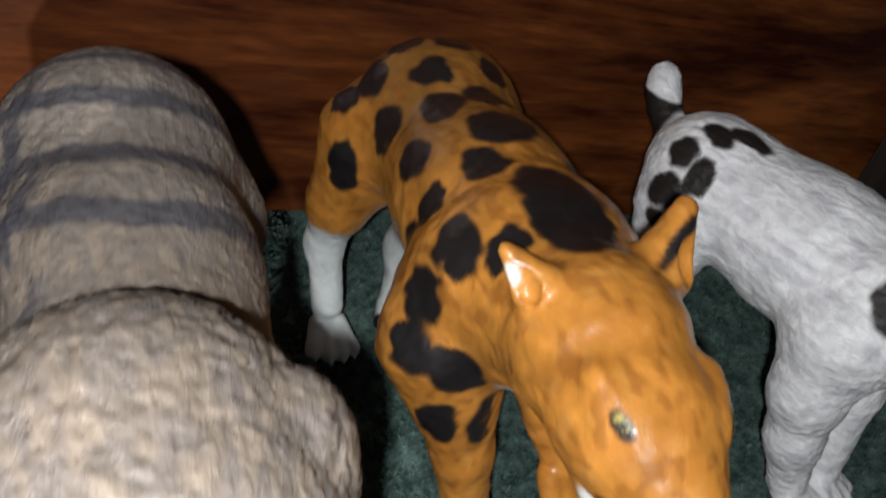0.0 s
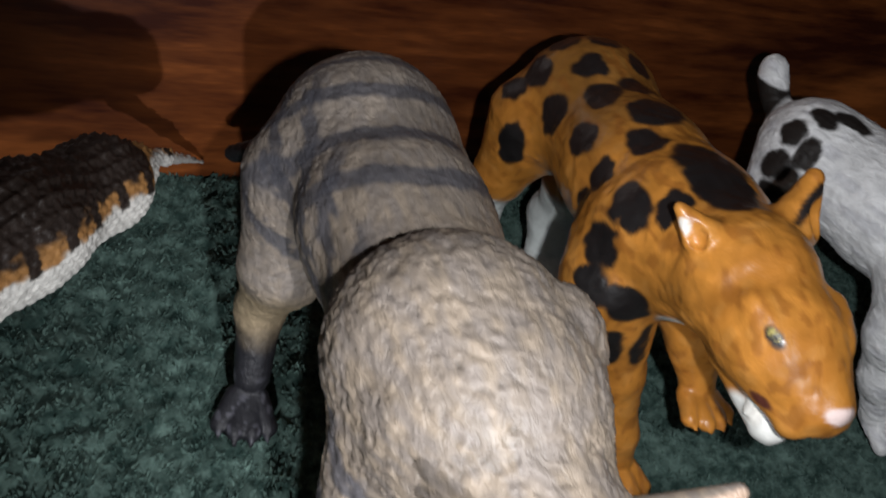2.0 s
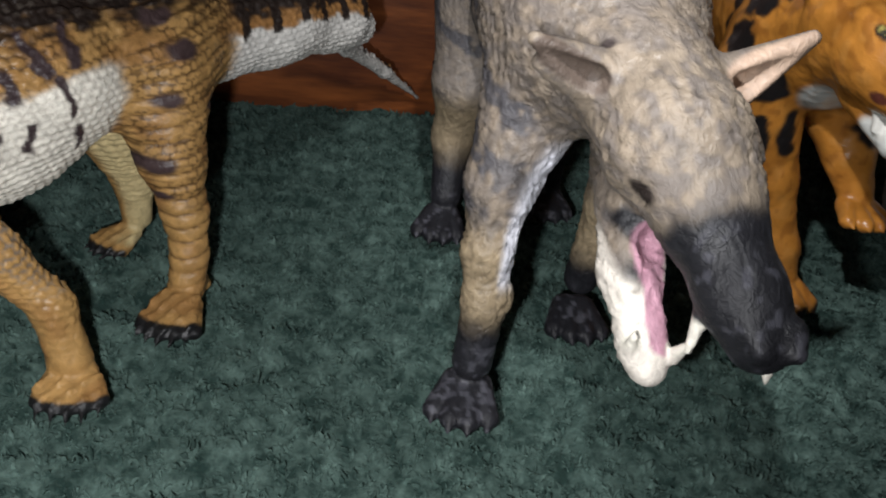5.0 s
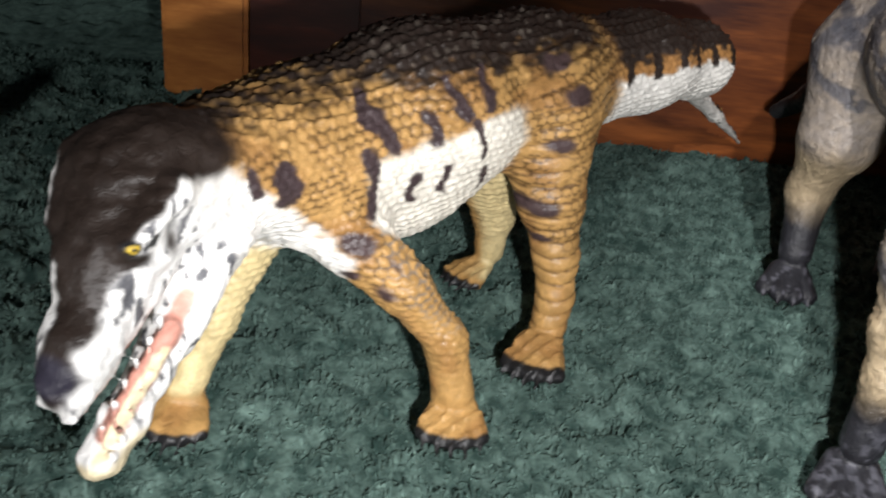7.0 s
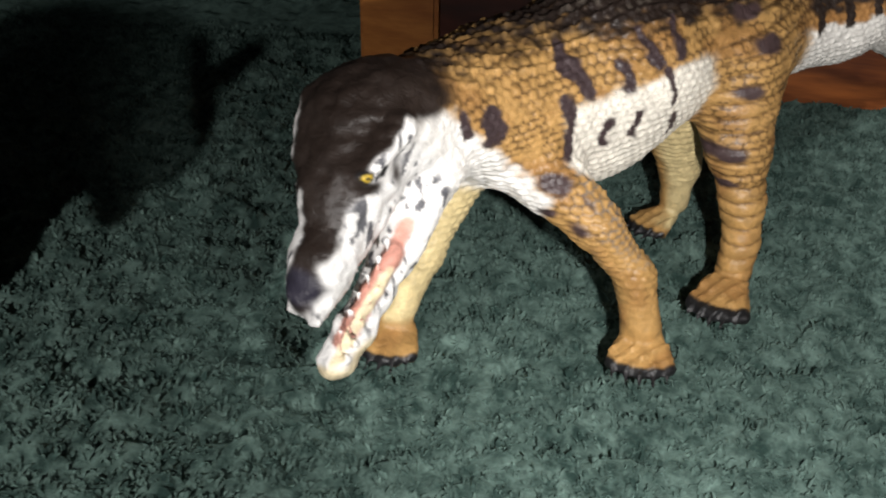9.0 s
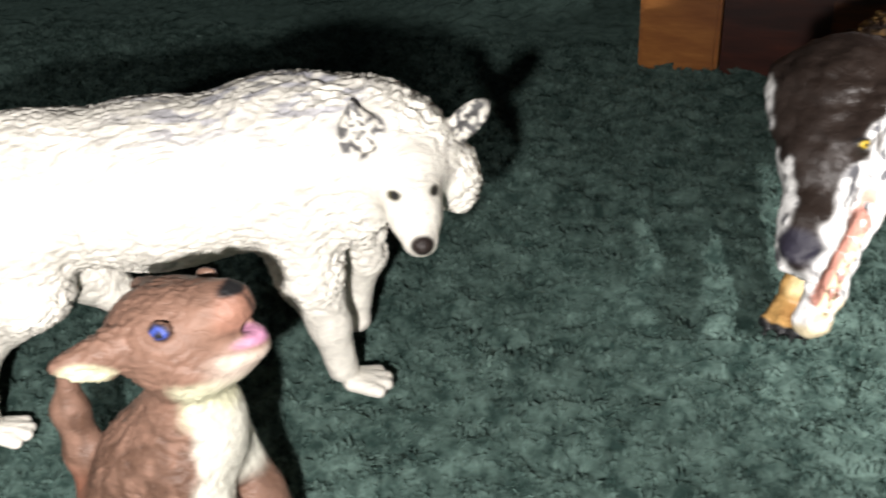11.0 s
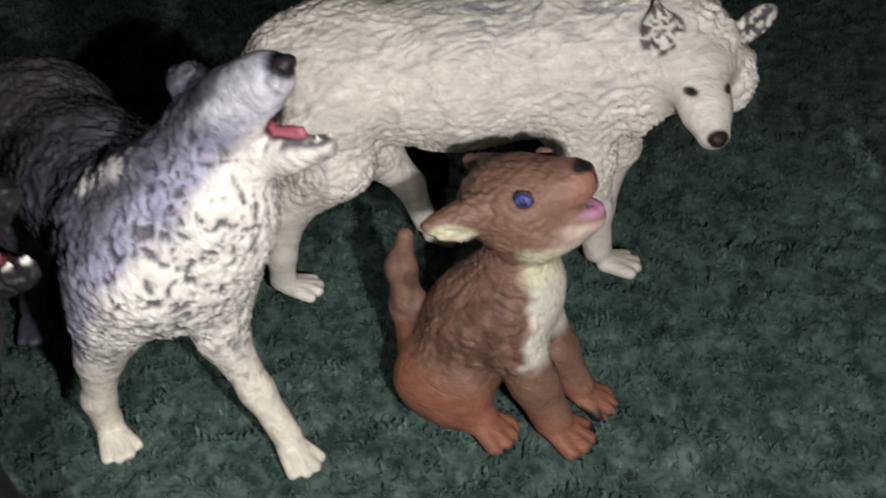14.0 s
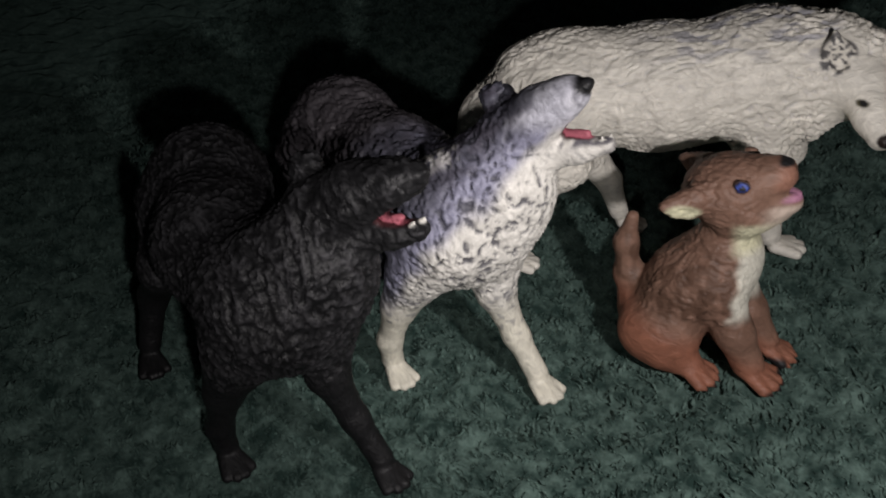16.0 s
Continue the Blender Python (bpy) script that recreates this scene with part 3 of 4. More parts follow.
# ---- the room ----
def room():
    n = 90
    axis = np.sign(np.linspace(-1, 1, n)) * np.abs(np.linspace(-1, 1, n)) ** 1.6 * 2.2
    P = np.stack(np.meshgrid(axis, axis, indexing="ij"), -1).reshape(-1, 2)
    z = 0.002 * value_noise(np.concatenate([P / 0.03, np.zeros((len(P), 1))], 1), 3) - 0.006
    idx = np.arange(n * n).reshape(n, n)
    quads = np.stack([idx[:-1, :-1], idx[1:, :-1], idx[1:, 1:], idx[:-1, 1:]], -1).reshape(-1, 4)
    me = bpy.data.meshes.new("floor")
    me.from_pydata(np.concatenate([P, z[:, None]], 1).tolist(), [], quads.tolist())
    me.polygons.foreach_set("use_smooth", np.ones(len(me.polygons), bool))
    me.materials.append(CARPET)
    tagged(new("floor", me), "dark green carpet covering the floor", "carpet", kind="structure")
    for name, lo, hi in (("wall_north", (-2.1, 2.0, -0.05), (2.1, 2.1, 2.4)), 
                         ("wall_east", (2.0, -2.0, -0.05), (2.1, 2.0, 2.4)), ("wall_west", (-2.1, -2.0, -0.05), (-2.0, 2.0, 2.4)),
                         ("ceiling", (-2.1, -2.1, 2.4), (2.1, 2.1, 2.5))):
        tagged(slab(name, lo, hi, WALL, 0), "plain painted " + name.split("_")[0] + " of the dark room", name.split("_")[0], kind="structure")


def clumps(P, size, seed):
    """Height of rounded clumps of yarn, 0 to 1, at plan points."""
    Z = np.zeros((len(P), 1))
    w = np.stack([value_noise(np.concatenate([P / (size * 0.9) + 40 * i, Z], 1), seed + i) for i in (1, 2)], 1) * size * 0.9
    q = (P + w) / size
    b = np.floor(q).astype(np.int64)
    best, high = np.full(len(P), 9.0), np.zeros(len(P))
    for dx in (-1, 0, 1):
        for dy in (-1, 0, 1):
            i, k = b[:, 0] + dx, b[:, 1] + dy
            c = np.stack([i + hashed(i, k, 1, seed), k + hashed(i, k, 2, seed)], 1)
            d = np.linalg.norm(q - c, axis=1) * (0.75 + 0.5 * hashed(i, k, 4, seed))
            nearer = d < best
            best = np.where(nearer, d, best)
            high = np.where(nearer, hashed(i, k, 3, seed), high)
    return np.sqrt(np.clip(1 - best ** 2 * 0.85, 0, 1)) * (0.72 + 0.28 * high)


def carpet_pile():
    """Cut pile: an uneven bed of yarn and, on it, tufts of thin fibres that lean and open at the tip."""
    rng = np.random.default_rng(5)
    gx, gy = np.arange(-0.62, 0.37, 0.0018), np.arange(-0.14, 0.36, 0.0018)
    wx = np.concatenate([np.linspace(-1.5, -0.63, 150), gx, np.linspace(0.38, 0.9, 80)])
    wy = np.concatenate([np.linspace(-0.5, -0.145, 60), gy, np.linspace(0.364, 1.3, 160)])
    P = np.stack(np.meshgrid(wx, wy, indexing="ij"), -1).reshape(-1, 2)

    def level(q):
        Z = np.zeros((len(q), 1))
        return (0.8 * clumps(q, 0.0094, 3) + 0.2 * value_noise(np.concatenate([q / 0.005, Z], 1), 6)) ** 1.4

    z = 0.0100 * level(P) + 0.0010 * value_noise(np.concatenate([P / 0.0024, np.zeros((len(P), 1))], 1), 5) - 0.0052
    nx, ny = len(wx), len(wy)
    idx = np.arange(nx * ny).reshape(nx, ny)
    quads = np.stack([idx[:-1, :-1], idx[1:, :-1], idx[1:, 1:], idx[:-1, 1:]], -1).reshape(-1, 4)
    root = np.stack(np.meshgrid(np.arange(-0.6, 0.36, 0.0038), np.arange(-0.14, 0.36, 0.0038), indexing="ij"), -1).reshape(-1, 2)
    root = root + rng.uniform(-0.0019, 0.0019, root.shape)
    high = level(root)
    top = high > 0.2
    root, high = root[top], high[top]
    turn = 9 * value_noise(np.concatenate([root / 0.022, np.zeros((len(root), 1))], 1), 9) + rng.normal(0, 0.5, len(root))
    each = 8
    root, high, turn = (np.repeat(a, each, 0) for a in (root, high, turn))
    n = len(root)
    turn = turn + rng.normal(0, 1.6, n)
    lean = rng.uniform(0.2, 1.35, n)
    tall, wide = rng.uniform(0.0014, 0.0030, n), rng.uniform(0.00030, 0.00065, n)
    a = rng.uniform(0, 2 * math.pi, n)
    side = np.stack([np.cos(a), np.sin(a), rng.uniform(-0.4, 0.4, n)], 1) * wide[:, None]
    out = np.stack([np.cos(turn), np.sin(turn), np.zeros(n)], 1)
    low = np.concatenate([root + rng.uniform(-0.0019, 0.0019, root.shape), 0.0100 * high[:, None] - 0.0052], 1)
    middle = low + out * (tall * 0.35 * np.sin(lean))[:, None] + np.array((0, 0, 1)) * (tall * 0.6)[:, None]
    tip = low + out * (tall * np.sin(lean))[:, None] + np.array((0, 0, 1)) * (tall * (0.55 + 0.45 * np.cos(lean)))[:, None]
    pts = np.stack([low - side * 0.7, low + side * 0.7, middle + side, middle - side, tip], 1).reshape(-1, 3)
    at = (np.arange(n) * 5 + len(P))[:, None]
    loops = np.concatenate([quads.ravel(), (at + np.array((0, 1, 2, 3))).ravel(), (at + np.array((3, 2, 4))).ravel()])
    sizes = np.concatenate([np.full(len(quads) + n, 4), np.full(n, 3)])
    me = bpy.data.meshes.new("carpet_pile")
    verts = np.concatenate([np.concatenate([P, z[:, None]], 1), pts])
    me.vertices.add(len(verts))
    me.vertices.foreach_set("co", verts.ravel())
    me.loops.add(len(loops))
    me.loops.foreach_set("vertex_index", loops.astype(np.int32))
    me.polygons.add(len(sizes))
    me.polygons.foreach_set("loop_start", np.concatenate([[0], np.cumsum(sizes)[:-1]]).astype(np.int32))
    me.update(calc_edges=True)
    me.validate()
    me.polygons.foreach_set("use_smooth", np.ones(len(me.polygons), bool))
    me.materials.append(CARPET)
    tagged(new("carpet_pile", me), "dark green cut pile of the carpet, in small clumps", "carpet", kind="stuff")


def bookcase():
    case = tagged(new("bookcase"), "low bookcase of reddish varnished wood on the carpet", "bookcase")
    case.matrix_world = pose(-0.228, 0.322, 0, 0, 0, -4.5)
    slab("plinth", (0.039, 0.004, 0.0), (0.66, 0.022, 0.34), WOOD, 0.002, case)
    slab("inlay", (0.039, 0.001, 0.0), (0.086, 0.0038, 0.34), REDWOOD, 0.0005, case, "dark red stained strip")
    slab("side_post", (0.0, 0.0, 0.0), (0.038, 0.19, 0.34), PINE, 0.002, case, "lighter orange pine post")
    chest = tagged(new("cabinet"), "dark brown rough wooden cabinet beside the bookcase", "cabinet")
    slab("side_panel", (0.404, 0.215, 0.0), (0.47, 0.268, 0.40), DARKWOOD, 0.002, chest)


# ---- the figurines ----
def wolf_white():
    s = Sculpt(0.58)
    s.chain(((-36, 0, 63), 16.5), ((-5, 0, 61), 18.5), ((26, 0, 62), 19), k=8)
    s.egg((-30, 0, 62), (19, 15, 18.5), k=6)
    s.chain(((24, -1, 67), 17), ((42, -6, 69), 14.5), k=8)
    s.egg((48, -12, 66), (14, 11, 14), k=5)
    s.egg((37, -11, 55), (7, 7, 10), k=5)
    s.egg((61, -11, 59), (5, 7, 8), k=5)
    s.chain(((49, -20, 65), 8), ((49, -28, 60), 5), ((49, -34.5, 56.5), 3.7), k=4)
    s.limb((49, -36.5, 57.0), (49, -37.5, 57.0), 2.2, 2.0, k=1)
    s.egg((40, -18, 75.5), (4.2, 2.4, 6.2), (12, -12, -10), k=1.5)
    s.limb((39.5, -18.4, 79), (38.6, -18.6, 83), 2.4, 0.8, k=1.5)
    s.egg((40, -21.0, 76), (2.9, 1.7, 4.6), (12, -12, -10), k=0.7, cut=True)
    s.egg((63.6, -12.5, 73.6), (3.6, 2.3, 6.6), (10, 42, 10), k=1.5)
    s.egg((64.3, -15.3, 74), (2.8, 1.6, 5.6), (10, 42, 10), k=0.7, cut=True)
    s.chain(((25, -8, 52), 11), ((26, -10, 37), 7.0), ((29.5, -10, 22), 4.7), ((31.5, -10, 8), 3.8), k=3)
    paw(s, (33.5, -10, 4), -6, 4.1, 8.5)
    s.chain(((37, 8, 50), 10), ((40, 8, 30), 5.2), ((37.5, 9, 17), 3.7), k=3)
    s.limb((37.5, 9, 17), (37, 8, 10), 3.5, 3.5, k=2)
    s.chain(((-36, -7, 54), 14.5), ((-36, -9, 42), 10), ((-48, -10, 28), 4.8), ((-51.5, -10, 14), 3.4), ((-52, -10, 6), 3.5), k=3)
    paw(s, (-50.5, -10, 4), -4, 3.8, 7.5)
    s.chain(((-32, 8, 52), 13), ((-26, 9, 34), 7), ((-17, 9.5, 22), 4), ((-13, 10, 8), 3.2), k=3)
    paw(s, (-12, 10, 4), 0, 3.5, 7.5)
    s.chain(((-45, 0, 68), 8), ((-54, -1, 54), 9.5), ((-60, -3, 38), 9), ((-63, -4, 27), 5), k=5)

    def colour(p, n):
        c = Paint(p, (0.82, 0.785, 0.70), 1)
        back = smooth(n[:, 2], 0.2, 0.9) * smooth(p[:, 2], 68, 80) * smooth(p[:, 0], -20, 5) * (1 - smooth(p[:, 0], 38, 46))
        c.lay((0.36, 0.36, 0.41), back * smooth(value_noise(p * np.array((0.2, 0.7, 0.7)), 3), 0.5, 0.68) * 0.8)
        for e, d in (((40, -19.5, 76), (5.2, 3.4, 7.2)), ((64, -14.2, 74), (5, 3.4, 7.2))):
            q = np.linalg.norm((p - np.array(e)) / np.array(d), axis=1)
            inner = (1 - smooth(q, 0.85, 1.05)) * smooth(-n[:, 1], -0.5, 0.1)
            c.lay((0.03, 0.03, 0.04), inner * smooth(value_noise(p / 0.9, 5), 0.45, 0.6) * 0.9)
            c.lay((0.05, 0.05, 0.06), smooth(q, 0.8, 0.95) * (1 - smooth(q, 1.0, 1.12)) * smooth(-n[:, 1], -0.5, 0.1) * smooth(p[:, 2], 74, 79) * 0.8)
        # shade in the hollows between locks, put into the colour as grey
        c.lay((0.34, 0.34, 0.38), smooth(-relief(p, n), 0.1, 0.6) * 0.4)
        c.spot((0.02, 0.013, 0.011), (49, -39, 57.2), (3.0, 2.6, 2.3), wob=0, soft=0.15)
        for x in (45.2, 53.4):
            c.spot((0.10, 0.09, 0.05), (x, -28.4, 64.8), (2.1, 2.2, 0.95), wob=0, soft=0.3)
            c.spot(BLACK, (x, -28.6, 64.9), (0.9, 2.0, 0.8), wob=0, soft=0.3)
        return c.c

    def relief(p, n):
        face = np.linalg.norm((p - np.array((49, -27, 62))) / np.array((11, 15, 15)), axis=1)
        calm = smooth(face, 0.8, 1.3) * smooth(p[:, 2], 22, 40)
        ears = np.minimum(np.linalg.norm(p - np.array((40, -19, 77)), axis=1), np.linalg.norm(p - np.array((65, -13, 75)), axis=1))
        calm = calm * smooth(ears, 6, 9)
        wild = 1 + 0.9 * smooth(p[:, 0], 22, 36) + 0.5 * (1 - smooth(p[:, 2], 44, 50))
        return strands(1.15, (0.28, 1, 0.9), 1.05, 1)(p, n) * calm * wild
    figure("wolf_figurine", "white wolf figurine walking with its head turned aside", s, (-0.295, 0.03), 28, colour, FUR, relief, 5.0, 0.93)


def gorgonopsid():
    s = Sculpt(0.66)
    s.chain(((-42, 0, 72), 19.5), ((-5, 0, 69), 22), ((28, 2, 65), 19), ((48, 9, 68), 15), k=9)
    s.egg((6, 3, 58), (26, 17, 20), (0, -8, 0), k=6)
    s.chain(((46, 7, 70), 14.5), ((66, 16, 74), 12.5), ((80, 25.5, 66), 8.8), ((90.5, 35, 54), 5.4), ((94, 37.5, 49.5), 4.4), k=5)
    s.egg((73, 17.5, 76), (14, 12.5, 10), (0, 32, 37), k=4)
    s.limb((78, 9, 79), (86, 18, 71), 2.6, 2.0, k=4)
    s.limb((70, 31, 79), (80, 34.5, 72), 2.8, 2.2, k=4)
    s.limb((74, 26, 62), (92, 37.5, 46.5), 5.0, 3.2, k=3)
    s.limb((94, 33, 49), (97, 36, 47), 2.0, 1.7, k=1.5)
    s.limb((92.5, 40, 49), (95, 42, 46.5), 2.0, 1.7, k=1.5)
    s.chain(((58, 20, 62), 8), ((70, 27, 48), 5.2), ((84, 35.5, 36), 4.2), ((90, 39, 32), 4.0), k=3)
    s.limb((69, 32, 55), (95, 44, 38.5), 2.0, 2.9, k=0.8, cut=True)
    s.limb((73, 32, 50.5), (88, 39, 37.5), 2.6, 2.0, k=0.8)
    for i in range(6):
        a = np.array((76 + 2.6 * i, 34.6 + 1.5 * i, 46.5 - 2.3 * i))
        s.limb(a, a + np.array((0.8, 1.2, 3.0)), 1.2, 0.4, k=0.5)
        b = np.array((77 + 2.7 * i, 36.5 + 1.35 * i, 57 - 2.7 * i))
        s.limb(b, b + np.array((0.2, 0.4, -2.8 if i < 4 else -5.0)), 1.1, 0.4, k=0.5)
    s.chain(((28, 13, 55), 11), ((18, 29, 40), 6.0), ((9, 34.5, 25), 5.0), ((7, 37, 10), 5.6), k=3.5)
    paw(s, (7, 38, 6), 48, 6.2, 10, 5, 3.4)
    s.chain(((38, -3, 50), 11), ((49, 0, 26), 5.8), ((57, 2, 10), 5), k=4)
    paw(s, (58, 3, 6), 45, 6.0, 10, 5, 3.4)
    s.chain(((-38, 11, 66), 15.5), ((-36, 20, 46), 8.0), ((-37, 24, 30), 5.2), ((-36, 27, 18), 4.2), ((-34, 28, 9), 4.8), k=4)
    s.limb((-37, 26, 8), (-43, 24, 4), 3.2, 2.2, k=3)
    paw(s, (-30, 30, 6), 30, 6.0, 12, 5, 3.4)
    s.chain(((-38, -8, 50), 13), ((-47, -10, 24), 6), ((-49, -12, 9), 4.8), k=4)
    paw(s, (-46, -12, 5), 10, 5, 11, 5, 3)
    s.chain(((-45, 0, 72), 18), ((-85, 2, 73), 14.5), ((-115, 0, 69), 11.5), ((-134, -6, 61), 6.2), ((-139, -9, 58), 4), k=7)
    s.chain(((-136, -12, 55), 5), ((-152, -24, 45), 3.6), ((-185, -31, 26), 2.8), ((-217, -36, 5), 1.0), k=4)

    def colour(p, n):
        c = Paint(p, OCHRE, 2)
        return gorgon_paint(c, p, n)

    def relief(p, n):
        """Rows of scales over the flanks, rings down the legs, keels on the back."""
        u, v = scale_cell(p)
        scale = 1 - 2.2 * (u * u + v * v)
        rings = np.abs(np.mod(p[:, 2] / 4.2 + 0.05 * p[:, 0], 1) - 0.5) * 2
        leg = smooth(-p[:, 0], 22, 26) * (1 - smooth(-p[:, 0], 54, 60)) * smooth(p[:, 1], 10, 15)
        head = smooth(p[:, 0], 50, 60)
        ridge = np.abs(np.mod(p[:, 1] / 3.4, 1) - 0.5) * 2
        keel = 0.9 * smooth(n[:, 2], 0.35, 0.8) * (1 - head) * (smooth(ridge, 0.55, 0.95) * (0.4 + 0.6 * smooth(np.abs(np.mod(p[:, 0] / 4.0, 1) - 0.5), 0.1, 0.3)))
        return 0.8 * smooth(p[:, 2], 6, 34) * (scale - 0.6) * (1 - leg) * (1 - 0.75 * head) + 0.75 * leg * (1 - rings ** 4) - 0.45 + keel + 0.6 * (value_noise(p / 3.0, 8) - 0.5) * (1 + head)
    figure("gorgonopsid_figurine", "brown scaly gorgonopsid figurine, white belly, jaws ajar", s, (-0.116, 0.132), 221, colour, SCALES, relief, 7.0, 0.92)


def mesonychid():
    s = Sculpt(0.75)
    s.chain(((-66, -1, 88), 20.5), ((-30, -1, 88), 20.5), ((12, -1, 88), 21), k=10)
    s.egg((-62, -1, 85), (26, 23, 28), k=8)
    s.limb((19, -5, 97), (31, -3, 96), 24, 22.5, k=1.0)
    s.limb((30, -1, 97), (52, 0, 94), 18.5, 14.5, k=7)
    s.egg((23, 12, 102), (13, 10, 14), k=1.2)
    s.egg((70, 3, 88), (15, 13.6, 12.5), k=5)
    s.chain(((58, 1, 94), 13), ((74, 3.5, 88), 12), ((86, 7, 80), 8.8), ((97, 11.5, 70), 7.0), ((103, 14, 64.5), 6.0), k=5)
    s.limb((79, -5, 88), (85, -2, 84), 2.2, 1.6, k=3)
    s.limb((79, 14, 89), (85, 14, 85), 2.2, 1.6, k=3)
    s.limb((105, 11, 68), (108, 12, 65.5), 2.6, 2.0, k=1.5)
    s.limb((105, 18, 68), (108, 18, 65.5), 2.6, 2.0, k=1.5)
    s.chain(((66, 0, 74), 8), ((76, -1, 61), 5.6), ((86, 1, 50), 4.2), ((89, 2, 47), 3.6), k=3)
    s.limb((78, 2, 69), (99, 7, 54), 3.8, 5.0, k=1.2, cut=True)
    s.limb((78, 1, 62), (88, 3, 51.5), 2.8, 2.0, k=1.0)
    for a, b in (((88, -2, 50), (91, -3, 56)), ((89, 6, 50), (93, 7, 56)), ((96, 6, 65), (97, 5, 57)), ((101, 18, 62), (102, 18, 55))):
        s.limb(a, b, 1.7, 0.7, k=0.6)
    for i in range(4):
        s.limb((79 + 2.2 * i, -3.2 + 0.5 * i, 61 - 2.6 * i), (81 + 2.2 * i, -2.8 + 0.5 * i, 63.6 - 2.6 * i), 1.1, 0.4, k=0.4)
    s.limb((63, -10, 97), (66, -25, 104), 5.6, 1.6, k=2)
    s.limb((61, -12, 94), (64, -23, 99), 4.6, 1.8, k=2)
    s.limb((67.5, -13.5, 97.5), (68, -23, 102), 3.2, 1.2, k=0.8, cut=True)
    s.limb((60, 15, 97), (61, 29, 108.5), 6.2, 1.6, k=2.5)
    s.limb((65, 17, 98.5), (64.5, 25.5, 105), 3.2, 1.2, k=0.8, cut=True)
    s.chain(((28, -14, 82), 13.5), ((36, -21, 60), 7.6), ((41, -22.5, 44), 5.2), ((43, -21.5, 32), 4.8), ((44, -22.5, 14), 5.0), k=4)
    s.limb((41, -20, 33), (39, -19, 28), 4.2, 3.0, k=3)
    paw(s, (44, -23, 7), -12, 6.4, 12, 4, 2)
    s.chain(((24, 14, 76), 13.5), ((14, 14, 47), 6.8), ((6, 12, 18), 4.8), k=4)
    paw(s, (4, 12, 7), 0, 6.4, 11, 4, 2)
    s.chain(((-60, -14, 78), 18), ((-55, -18, 54), 11), ((-62, -20, 32), 6.2), ((-53, -21, 13), 5.2), k=5)
    paw(s, (-50, -22, 7), -10, 6.4, 11, 4, 2)
    s.chain(((-60, 12, 78), 18), ((-66, 16, 50), 10), ((-76, 17, 28), 6), ((-74, 17, 12), 5.4), k=5)
    paw(s, (-72, 17, 7), 0, 6.4, 11, 4, 2)
    s.chain(((-90, -2, 82), 7), ((-108, -6, 66), 5.5), ((-122, -11, 46), 4.5), ((-137, -19, 33), 3), k=4)

    def colour(p, n):
        c = Paint(p, (0.175, 0.145, 0.118), 3)
        # low relief only: shade between locks, multiplied into the paint below
        recess_dark = smooth(-relief(p, n), 0.0, 0.45)
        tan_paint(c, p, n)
        c.c *= (1 - 0.38 * recess_dark * (1 - smooth(p[:, 0], 80, 86)))[:, None]
        return c.c

    def relief(p, n):
        head = smooth(p[:, 0], 84, 92)
        mane = smooth(p[:, 0], 0, 8)
        ears = smooth(np.minimum(near(p, (64, -13, 97), (66, -26, 104)), near(p, (61, 18, 99), (61, 30, 109))), 5, 8)
        return strands(1.15, (0.26, 1, 0.9), 0.85, 11)(p, n) * ears * (1 - 0.85 * head) * (0.55 + 0.5 * mane) * smooth(p[:, 2], 12, 30)
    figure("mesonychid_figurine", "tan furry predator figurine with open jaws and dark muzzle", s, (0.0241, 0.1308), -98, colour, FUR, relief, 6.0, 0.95)


